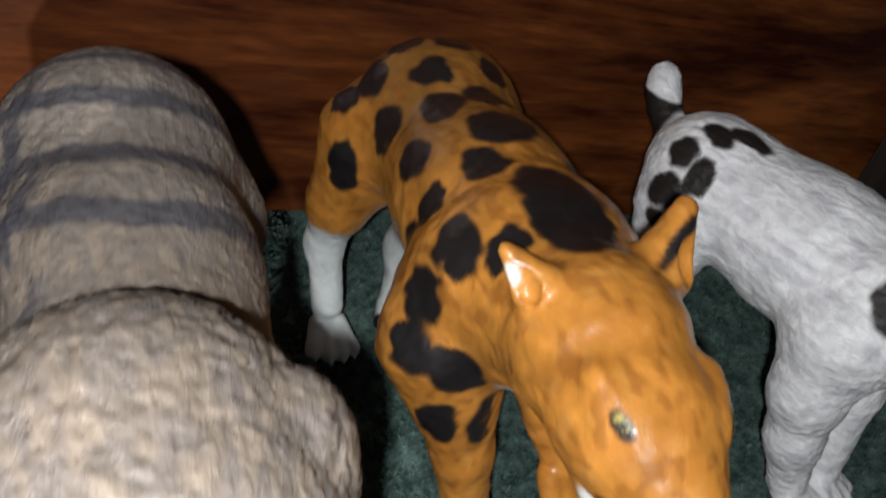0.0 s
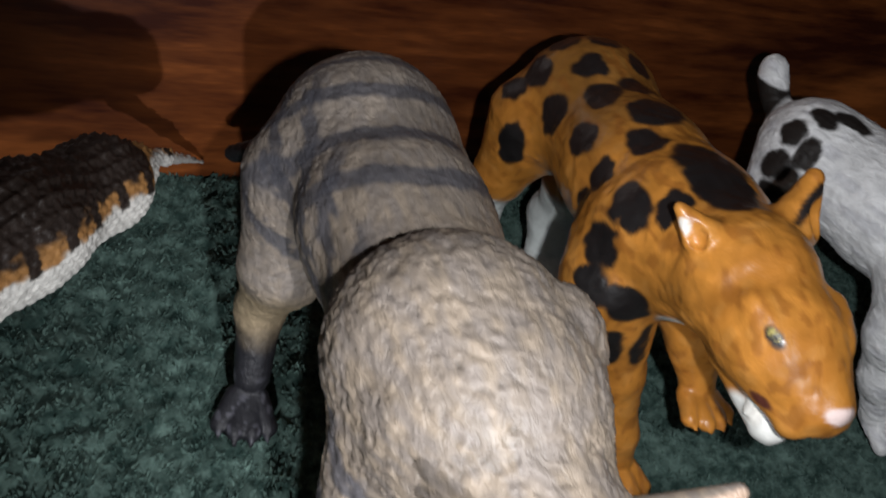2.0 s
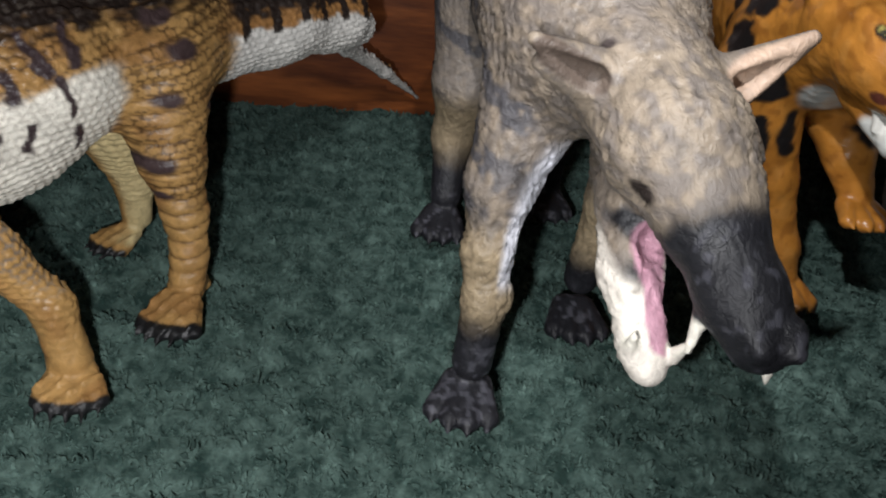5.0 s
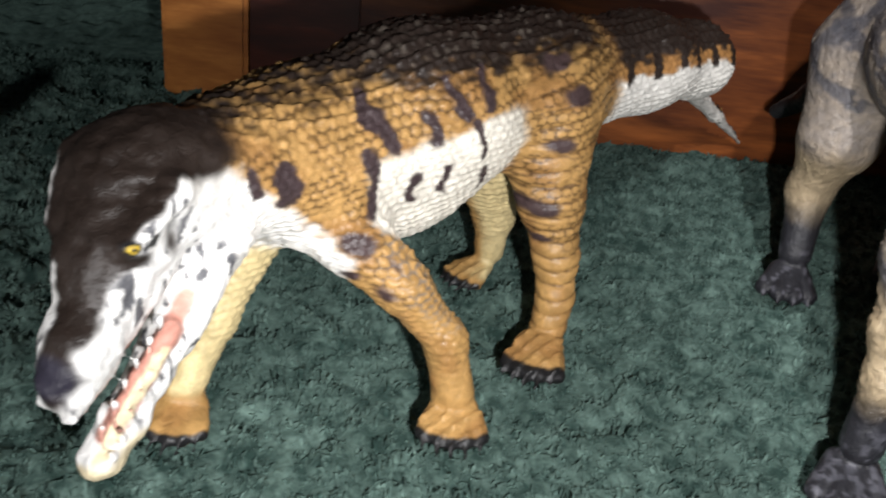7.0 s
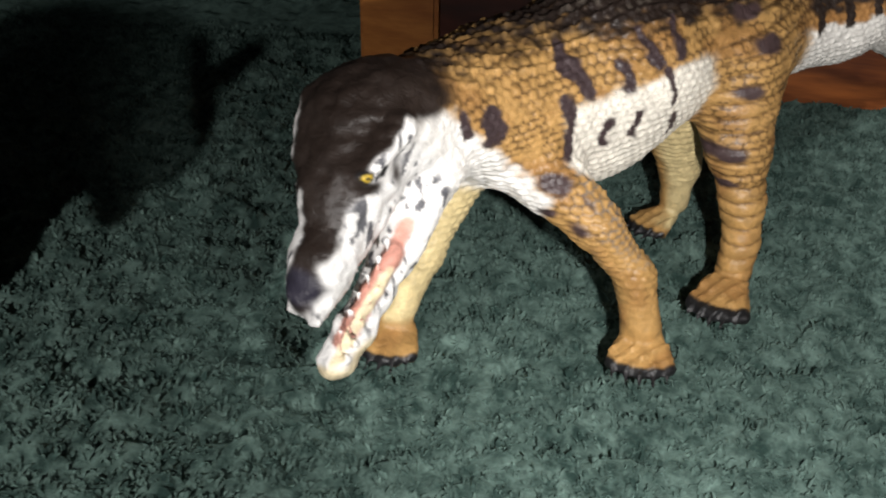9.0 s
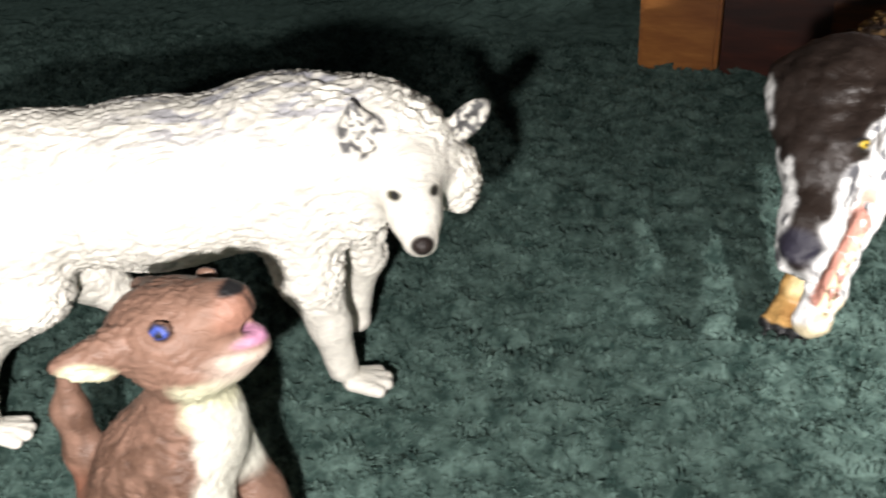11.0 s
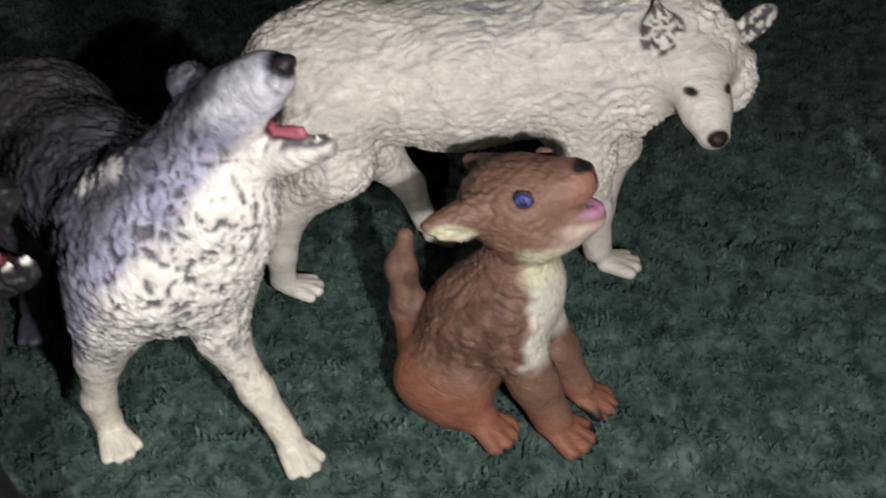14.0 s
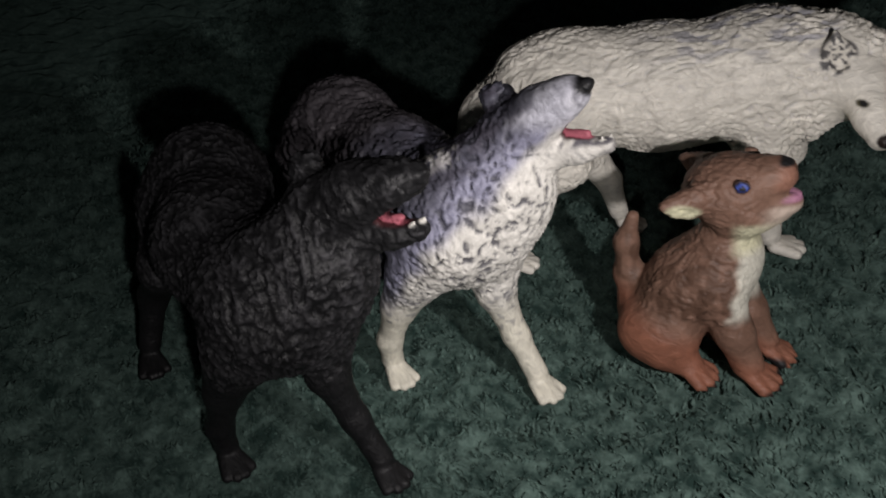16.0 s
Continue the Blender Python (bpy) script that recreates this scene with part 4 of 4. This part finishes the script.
def big_cat():
    s = Sculpt(0.8)
    s.chain(((-40, 9, 82), 21), ((0, 8, 84), 20), ((28, 6, 86), 22), k=10)
    s.egg((-42, 10, 82), (22, 22, 23), k=8)
    s.egg((26, 8, 89), (23, 23, 19), k=3)
    s.egg((26, -11, 78), (15, 9, 18), (0, 20, 0), k=4)
    s.chain(((38, 4, 88), 20), ((56, 3, 95), 17), k=8)
    s.chain(((64, 2, 97), 16), ((80, 3, 93), 12.5), ((92, 5, 89), 8.5), k=6)
    s.egg((74, 3, 94), (15, 14, 12), k=5)
    s.limb((76, -8, 103), (84, -5, 100), 2.5, 2, k=4)
    s.limb((76, 14, 103), (84, 12, 100), 2.5, 2, k=4)
    s.limb((88, 0, 86), (93, 1, 84), 5, 4.5, k=2)
    s.limb((88, 10, 87), (93, 9, 85), 5, 4.5, k=2)
    s.limb((95, 5, 93), (98, 5, 92), 3.2, 2.6, k=2)
    s.chain(((70, 3, 82), 8), ((86, 5, 74), 5), k=3)
    s.limb((80, 4, 85), (100, 5, 80), 2.0, 3.5, k=1.5, cut=True)
    s.limb((83, -1, 87), (84, -1, 76), 2.4, 1.0, k=0.8)
    s.limb((85, 11, 87), (86, 11, 76), 2.4, 1.0, k=0.8)
    s.limb((55, -12, 106), (51, -17, 110), 5, 1.6, k=2)
    s.egg((57, -15.5, 107.5), (4.5, 1.8, 2.6), (0, 45, 55), k=0.8, cut=True)
    s.limb((51, 17, 107), (46, 21, 118), 7, 2.5, k=3)
    s.egg((55, 20.5, 113), (4, 3.5, 6), (-15, -15, 20), k=1, cut=True)
    s.chain(((32, -10, 70), 15), ((40, 0, 42), 6.6), ((44, 6, 20), 5.8), ((45, 8, 11), 6), k=4)
    paw(s, (46, 8, 8), 5, 7.4, 11, 4, 1.5)
    s.chain(((30, 18, 68), 15), ((38, 22, 52), 7.4), ((42, 26, 40), 5.6), k=4)
    paw(s, (44, 26, 37), 8, 6.4, 10, 4, 1.5)
    s.chain(((-45, -4, 72), 17), ((-47, -9, 50), 9), ((-50, -9, 32), 5.4), ((-42, -6, 14), 4.8), k=4)
    paw(s, (-40, -5, 8), 5, 6.0, 10, 4, 1.5)
    s.chain(((-45, 22, 72), 19), ((-50, 24, 45), 11), ((-58, 24, 25), 8), ((-54, 24, 12), 7.5), k=6)
    paw(s, (-52, 24, 9), 0, 8.5, 11, 4, 1.5)
    s.chain(((-66, 8, 84), 6), ((-74, 4, 66), 4), k=5)

    def colour(p, n):
        c = Paint(p, (0.50, 0.205, 0.032), 4)
        return cat_paint(c, p, n)

    def relief(p, n):
        return 0.5 * (value_noise(p / 5.0, 21) - 0.5) + 0.35 * (value_noise(p / 2.0, 22) - 0.5)
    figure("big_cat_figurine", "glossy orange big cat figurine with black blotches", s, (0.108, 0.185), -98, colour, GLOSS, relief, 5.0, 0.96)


def wild_dog():
    s = Sculpt(0.9)
    s.chain(((-36, 6, 78), 20), ((0, 8, 76), 21), ((26, 7, 76), 23), k=10)
    s.egg((24, -6, 72), (17, 12, 22), (0, 15, 0), k=4)
    s.limb((36, 10, 86), (58, 16, 92), 16, 12, k=7)
    s.chain(((62, 16, 94), 12), ((80, 18, 84), 7), k=6)
    s.egg((30, 8, 92), (13, 14, 9), k=3)
    s.chain(((-34, -4, 66), 15), ((-32, -7, 48), 9), ((-40, -6, 28), 5.5), ((-38, -5, 10), 5), k=6)
    paw(s, (-37, -5, 7), 0, 6, 9)
    s.chain(((-36, 16, 66), 15), ((-38, 18, 42), 8), ((-48, 18, 24), 5.5), ((-46, 18, 10), 5), k=6)
    paw(s, (-45, 18, 7), 0, 6, 9)
    s.chain(((24, -6, 66), 15), ((25, -7, 46), 10), ((28, -3, 28), 7.5), ((33, 2, 10), 6), k=6)
    paw(s, (34, 3, 7), 0, 6.5, 10)
    s.chain(((24, 18, 66), 14), ((30, 20, 40), 8), ((36, 20, 10), 6), k=6)
    paw(s, (37, 20, 7), 0, 6.5, 10)
    s.chain(((-52, 6, 82), 5), ((-60, 9, 87), 4.2), ((-65, 11, 92), 4.6), ((-67, 12, 95.5), 4.6), k=4)

    def colour(p, n):
        c = Paint(p, (0.88, 0.88, 0.88), 5)
        # grey where the strands lie low: shade painted into the white
        c.lay((0.42, 0.40, 0.40), smooth(-strands(3.0, (0.4, 1, 1), 0.6, 31)(p, n), 0.12, 0.4) * 0.22)
        return dog_paint(c, p, n)
    figure("wild_dog_figurine", "white wild dog figurine with black rump patches", s, (0.214, 0.165), -75, colour, FUR, strands(3.0, (0.4, 1, 1), 0.6, 31), 5.0, 0.97)


def howling_wolf(label, place, heading, dark, seed):
    s = Sculpt(0.6)
    hip = 2 if dark else -9
    s.chain(((-34, hip, 59), 15), ((-6, -5, 59), 13.5), ((19, 0, 55), 17), k=8)
    s.egg((-35, hip, 59), (15, 14.5, 17), (0, 0, 12), k=6)
    s.chain(((20, 1, 58), 16.5), ((26, 7, 69), 12.5), k=7)
    s.egg((30, 10, 62), (9, 10, 15), (0, 20, 30), k=5)
    if dark:
        s.chain(((29, 11, 80), 8.6), ((36, 16, 86.5), 6.0), ((42, 21, 90), 4.2), ((45, 23.5, 91.5), 3.5), k=4)
        s.chain(((33, 15, 75), 5.5), ((41, 20.5, 77.5), 3.0), ((46, 24, 79.5), 2.3), k=3)
        nose, gape, tongue, tip = (47, 25, 93), ((40, 20, 82.5), (53, 28.5, 86)), ((37, 18.5, 79.5), (43, 22, 81.6)), (46, 24, 79.6)
    else:
        s.chain(((29.5, 11, 80), 8.4), ((35.5, 14.8, 88), 5.8), ((40.5, 17.5, 93), 4.0), ((43, 18.7, 95), 3.3), k=4)
        s.chain(((33, 15.5, 76), 5.4), ((42, 20.5, 79.5), 2.9), ((47.5, 24.3, 82), 2.2), k=3)
        nose, gape, tongue, tip = (45, 20, 97), ((40, 20, 85), (53, 26.5, 89.5)), ((37, 18.5, 82), (43.5, 22, 84)), (47.5, 24.3, 82.0)
    s.limb(*gape, 2.4, 5.2, k=0.8, cut=True)
    s.limb(*tongue, 1.4, 0.8, k=0.6)
    s.egg(nose, (2.2, 2.2, 1.6), (0, -30, 25), k=1)
    for o in (-1.2, 1.2):
        s.limb(np.array(tip) + np.array((-0.5, o, 0)), np.array(tip) + np.array((0, o, 2.4)), 0.7, 0.35, k=0.3)
    s.chain(((27, 2, 77), 4.0), ((22, -3.5, 72.5), 3.6), ((17, -7, 71), 1.4), k=2)
    s.limb((24, -4.5, 71.5), (19, -8, 70.5), 1.8, 0.8, k=0.8, cut=True)
    s.chain(((25, 12, 85), 3.6), ((22, 11, 87.5), 3.2), ((18, 10, 87), 1.4), k=2)
    s.chain(((18, -9, 46), 10), ((11, -15, 28), 4.6), ((7, -17.5, 14), 3.1), ((6, -17, 6), 3.2), k=3)
    paw(s, (8, -17, 4), 5, 3.2, 6.5)
    s.chain(((22, 7, 46), 10), ((24.5, 7, 33), 4.8), ((27.5, 11, 18), 3.2), ((32, 14.5, 6), 3.2), k=3)
    paw(s, (33, 14.5, 4), 12, 3.3, 7)
    s.chain(((-36, hip - 8, 54), 12), ((-36, 0.5 * hip - 15, 38), 6.5), ((-46, -18, 24), 3.8), ((-46, -23, 7), 3.2), k=4)
    paw(s, (-44, -24, 4), -5, 3.3, 7)
    s.chain(((-36, -2, 54), 12.5), ((-34, 0, 36), 7), ((-46, 2, 20), 3.8), ((-46, 2, 7), 3.2), k=4)
    paw(s, (-44, 2, 4), -5, 3.3, 7)
    s.chain(((-48, hip, 61), 5), ((-57, hip + 2, 45), 6), ((-60, hip + 3, 28), 3), k=5)

    def colour(p, n):
        if dark:
            c = Paint(p, (0.011, 0.011, 0.012), seed)
            # highlights on the raised locks, painted as a lighter grey
            c.lay((0.05, 0.049, 0.053), smooth(relief(p, n), 0.2, 0.7))
        else:
            c = Paint(p, (0.27, 0.27, 0.36), seed)
            side = (p - np.array((26, 4, 72))) @ np.array((0.75, 0.30, -0.58)) + 6 * (value_noise(p / 5.0, 4) - 0.5)
            light = smooth(side, 5, 11)
            c.lay((0.66, 0.64, 0.59), light)
            c.lay((0.05, 0.05, 0.062), (1 - smooth(side, -4, 5)) * (0.6 + 0.45 * value_noise(p / 3.0, 6)))
            c.lay((0.60, 0.60, 0.66), smooth(p[:, 2], 84, 90) * smooth(p[:, 0], 32, 36) * 0.8)
            top = smooth(n @ np.array((-0.45, -0.35, 0.82)), 0.25, 0.6) * smooth(p[:, 2], 68, 76) * (1 - smooth(p[:, 2], 90, 94))
            c.lay((0.07, 0.065, 0.085), top * smooth(value_noise(p * np.array((0.5, 0.5, 0.3)), 17), 0.25, 0.5) * 0.9)
            # dark speckling and the shade between locks, both painted where relief is low
            recess_dark = smooth(-relief(p, n), -0.12, 0.25)
            c.lay((0.045, 0.045, 0.06), recess_dark * 0.9)
            c.lay((0.05, 0.05, 0.065), (1 - smooth(near(p, (28, 6, 88), (36, 11.5, 92)), 2.0, 4.0)) * 0.85)
            c.lay((0.04, 0.04, 0.05), (1 - smooth(near(p, (34, 9.5, 88.5), (37, 11.5, 90)), 0.7, 1.3)))
            c.lay((0.05, 0.045, 0.05), smooth(-p[:, 0], -4, 10) * smooth(p[:, 2], 30, 45))
            c.lay((0.72, 0.69, 0.58), (1 - smooth(p[:, 2], 22, 38)) * smooth(p[:, 0], -6, 0))
            c.lay((0.13, 0.13, 0.15), smooth(value_noise(p / 1.5, 9), 0.6, 0.75) * smooth(p[:, 2], 16, 24) * (1 - smooth(p[:, 2], 34, 40)) * 0.6)
            c.lay((0.75, 0.73, 0.7), (1 - smooth(near(p, (25, 0, 75), (18, -7, 70)), 3.5, 5)) * smooth(value_noise(p / 1.5, 10), 0.35, 0.5))
        c.lay((0.05, 0.012, 0.014), (1 - smooth(near(p, *gape), 3.0, 4.0)) * (1 - smooth(p[:, 0], 43, 46)))
        c.lay((0.36, 0.10, 0.13), 1 - smooth(near(p, *tongue), 1.5, 1.9))
        c.spot(BLACK, nose, (2.9, 2.9, 2.3), wob=0.3)
        for o in (-1.2, 1.2):
            c.lay((0.7, 0.68, 0.62), 1 - smooth(near(p, np.array(tip) + np.array((-0.3, o, 1.9)), np.array(tip) + np.array((0, o, 3))), 0.7, 1.0))
        return c.c

    def relief(p, n):
        face = smooth((p - np.array((33, 14, 83))) @ np.array((0.72, 0.45, 0.52)), -4, 3)
        return strands(1.25, (0.85, 0.85, 0.4), 1.35, seed + 40, 40.0)(p, n) * (1 - (0.35 if dark else 0.85) * face) * smooth(p[:, 2], 26, 42)
    figure("wolf_figurine", label, s, place, heading, colour, FUR, relief, 4.0, 0.96)


def wolf_pup():
    s = Sculpt(0.52)
    s.chain(((-9, 0, 15), 12.5), ((-2, 0, 28), 11), ((5, 0, 42), 8.5), k=6)
    s.egg((5, 0, 33), (9, 8.5, 13), (0, 25, 0), k=5)
    s.egg((4.5, 0, 60), (11.5, 10.6, 9.4), (0, -15, 0), k=4)
    s.egg((9, 0, 54), (9, 9, 6.5), (0, -15, 0), k=4)
    s.chain(((10, 0, 63.5), 5.8), ((14, 0, 65.5), 4.8), ((15.8, 0, 66), 4.3), k=3)
    s.limb((15.8, -1.4, 69.2), (17.8, -1.2, 68.9), 1.5, 1.4, k=0.8)
    s.limb((15.8, 1.4, 69.2), (17.8, 1.2, 68.9), 1.5, 1.4, k=0.8)
    s.chain(((9, 0, 55), 6), ((15.5, 0, 57), 4.2), ((19.3, 0, 58.6), 3.0), k=3)
    s.limb((15.5, 0, 62), (29, 0, 64), 1.6, 2.6, k=0.8, cut=True)
    s.egg((17.3, 0, 60.2), (4.6, 3.3, 1.1), (0, -12, 0), k=0.6)
    for y in (-1, 1):
        s.egg((8.2, y * 8.8, 66.2), (1.9, 1.2, 1.9), k=0.6)
        s.limb((-2, y * 8.5, 61.5), (-9, y * 13.5, 60), 3.4, 1.3, k=2)
        s.egg((-4.5, y * 11, 59), (5.4, 2.4, 3.2), (0, 10, -y * 28), k=1)
        s.egg((-4.2, y * 13.6, 58.2), (3.6, 1.2, 2.0), (0, 10, -y * 28), k=0.5, cut=True)
        s.egg((-13 + 4, y * 9, 13), (11, 7, 10), k=4)
        s.chain(((-6, y * 9.5, 8), 5.5), ((0, y * 10, 5), 4.0), k=3)
        paw(s, (0, y * 10, 5), y * 12, 3.9, 6.5, 4, 1.2)
    s.chain(((5, -6, 32), 6.2), ((10.5, -6.5, 17), 4.9), ((15, -7, 7), 4.4), k=3)
    paw(s, (16, -7, 5), -8, 4.2, 6.5, 4, 1.2)
    s.chain(((7, 6, 30), 5.6), ((13, 5.5, 17), 4.2), ((18, 5, 7), 3.8), k=3)
    paw(s, (19, 5, 5), 0, 3.8, 6, 4, 1.2)
    s.chain(((-17, 1, 14), 5), ((-20, 1, 26), 3.6), ((-21, 1, 37), 3.0), ((-19.5, 1, 46), 1.7), k=3)

    def colour(p, n):
        c = Paint(p, (0.21, 0.12, 0.085), 7)
        c.lay((0.11, 0.06, 0.04), smooth(p[:, 2], 18, 24) * (1 - smooth(p[:, 2], 40, 46)) * smooth(value_noise(p * np.array((0.5, 0.5, 0.25)), 3), 0.4, 0.6) * 0.8)
        # darker brown in the fur's hollows, their shade put into the colour
        c.lay((0.075, 0.042, 0.03), smooth(-relief(p, n), 0.05, 0.3) * smooth(p[:, 2], 18, 26) * (1 - smooth(p[:, 2], 44, 52)) * 0.6)
        c.lay((0.29, 0.12, 0.075), 1 - smooth(p[:, 2] + 0.4 * p[:, 0], 12, 20))
        front = p[:, 0] * 0.9 - 0.34 * (p[:, 2] - 36) * 0.4 - np.abs(p[:, 1]) * 0.55
        chest = smooth(front + c.wobble[:, 0], 2.0, 5.0) * smooth(p[:, 2], 22, 27) * (1 - smooth(p[:, 2], 51, 55))
        c.lay((0.66, 0.64, 0.55), chest)
        c.lay((0.62, 0.60, 0.42), smooth(p[:, 0], 6, 10) * smooth(p[:, 2], 42, 46) * (1 - smooth(p[:, 2], 53, 56)))
        c.lay((0.60, 0.50, 0.42), smooth(p[:, 0], 12, 18) * smooth(p[:, 2], 50, 54) * (1 - smooth(p[:, 2], 58, 60)) * 0.8)
        c.lay((0.34, 0.16, 0.11), smooth(p[:, 0], 14, 18) * smooth(p[:, 2], 62, 65) * 0.6)
        for y in (-1, 1):
            c.spot((0.66, 0.64, 0.44), (-4.4, y * 13.2, 58.2), (4.6, 2.6, 2.6), -y * 28, 10, wob=0.15)
            c.spot((0.03, 0.03, 0.05), (8.3, y * 9.7, 66.2), (2.0, 1.2, 2.0), wob=0, soft=0.15)
            c.spot((0.06, 0.10, 0.42), (8.4, y * 10, 66.2), (1.5, 1.0, 1.5), wob=0, soft=0.15)
            c.spot(BLACK, (8.6, y * 10.2, 66.2), (0.8, 0.9, 0.8), wob=0, soft=0.15)
        c.spot(BLACK, (17.2, 0, 70.2), (2.2, 3.0, 1.4), wob=0.3)
        c.spot(BLACK, (19.8, 0, 67), (1.2, 0.5, 3.0), wob=0.1)
        c.spot(BLACK, (19.5, 0, 63.8), (2.6, 2.4, 1.3), wob=0.3)
        c.spot((0.48, 0.22, 0.34), (17.8, 0, 60.1), (5.4, 3.7, 1.6), 0, -12, wob=0.1)
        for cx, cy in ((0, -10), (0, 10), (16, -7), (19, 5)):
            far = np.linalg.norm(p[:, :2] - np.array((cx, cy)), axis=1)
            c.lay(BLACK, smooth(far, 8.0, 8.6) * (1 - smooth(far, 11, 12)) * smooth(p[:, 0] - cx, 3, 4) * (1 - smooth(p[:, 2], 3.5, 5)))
        return c.c

    def relief(p, n):
        return strands(1.05, (0.9, 1, 0.32), 0.7, 51, -30.0)(p, n) * smooth(p[:, 0], -17, -13) * smooth(p[:, 2], 14, 24) * (1 - 0.75 * smooth(p[:, 0], 10, 14))
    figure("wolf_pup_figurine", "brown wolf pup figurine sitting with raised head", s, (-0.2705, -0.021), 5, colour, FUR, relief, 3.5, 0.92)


room()
bookcase()
wolf_white()
gorgonopsid()
mesonychid()
big_cat()
wild_dog()
howling_wolf("grey howling wolf figurine with a white chest", (-0.34, -0.045), -36, False, 6)
howling_wolf("black howling wolf figurine with a pink tongue", (-0.363, -0.0917), -33, True, 16)
wolf_pup()
carpet_pile()
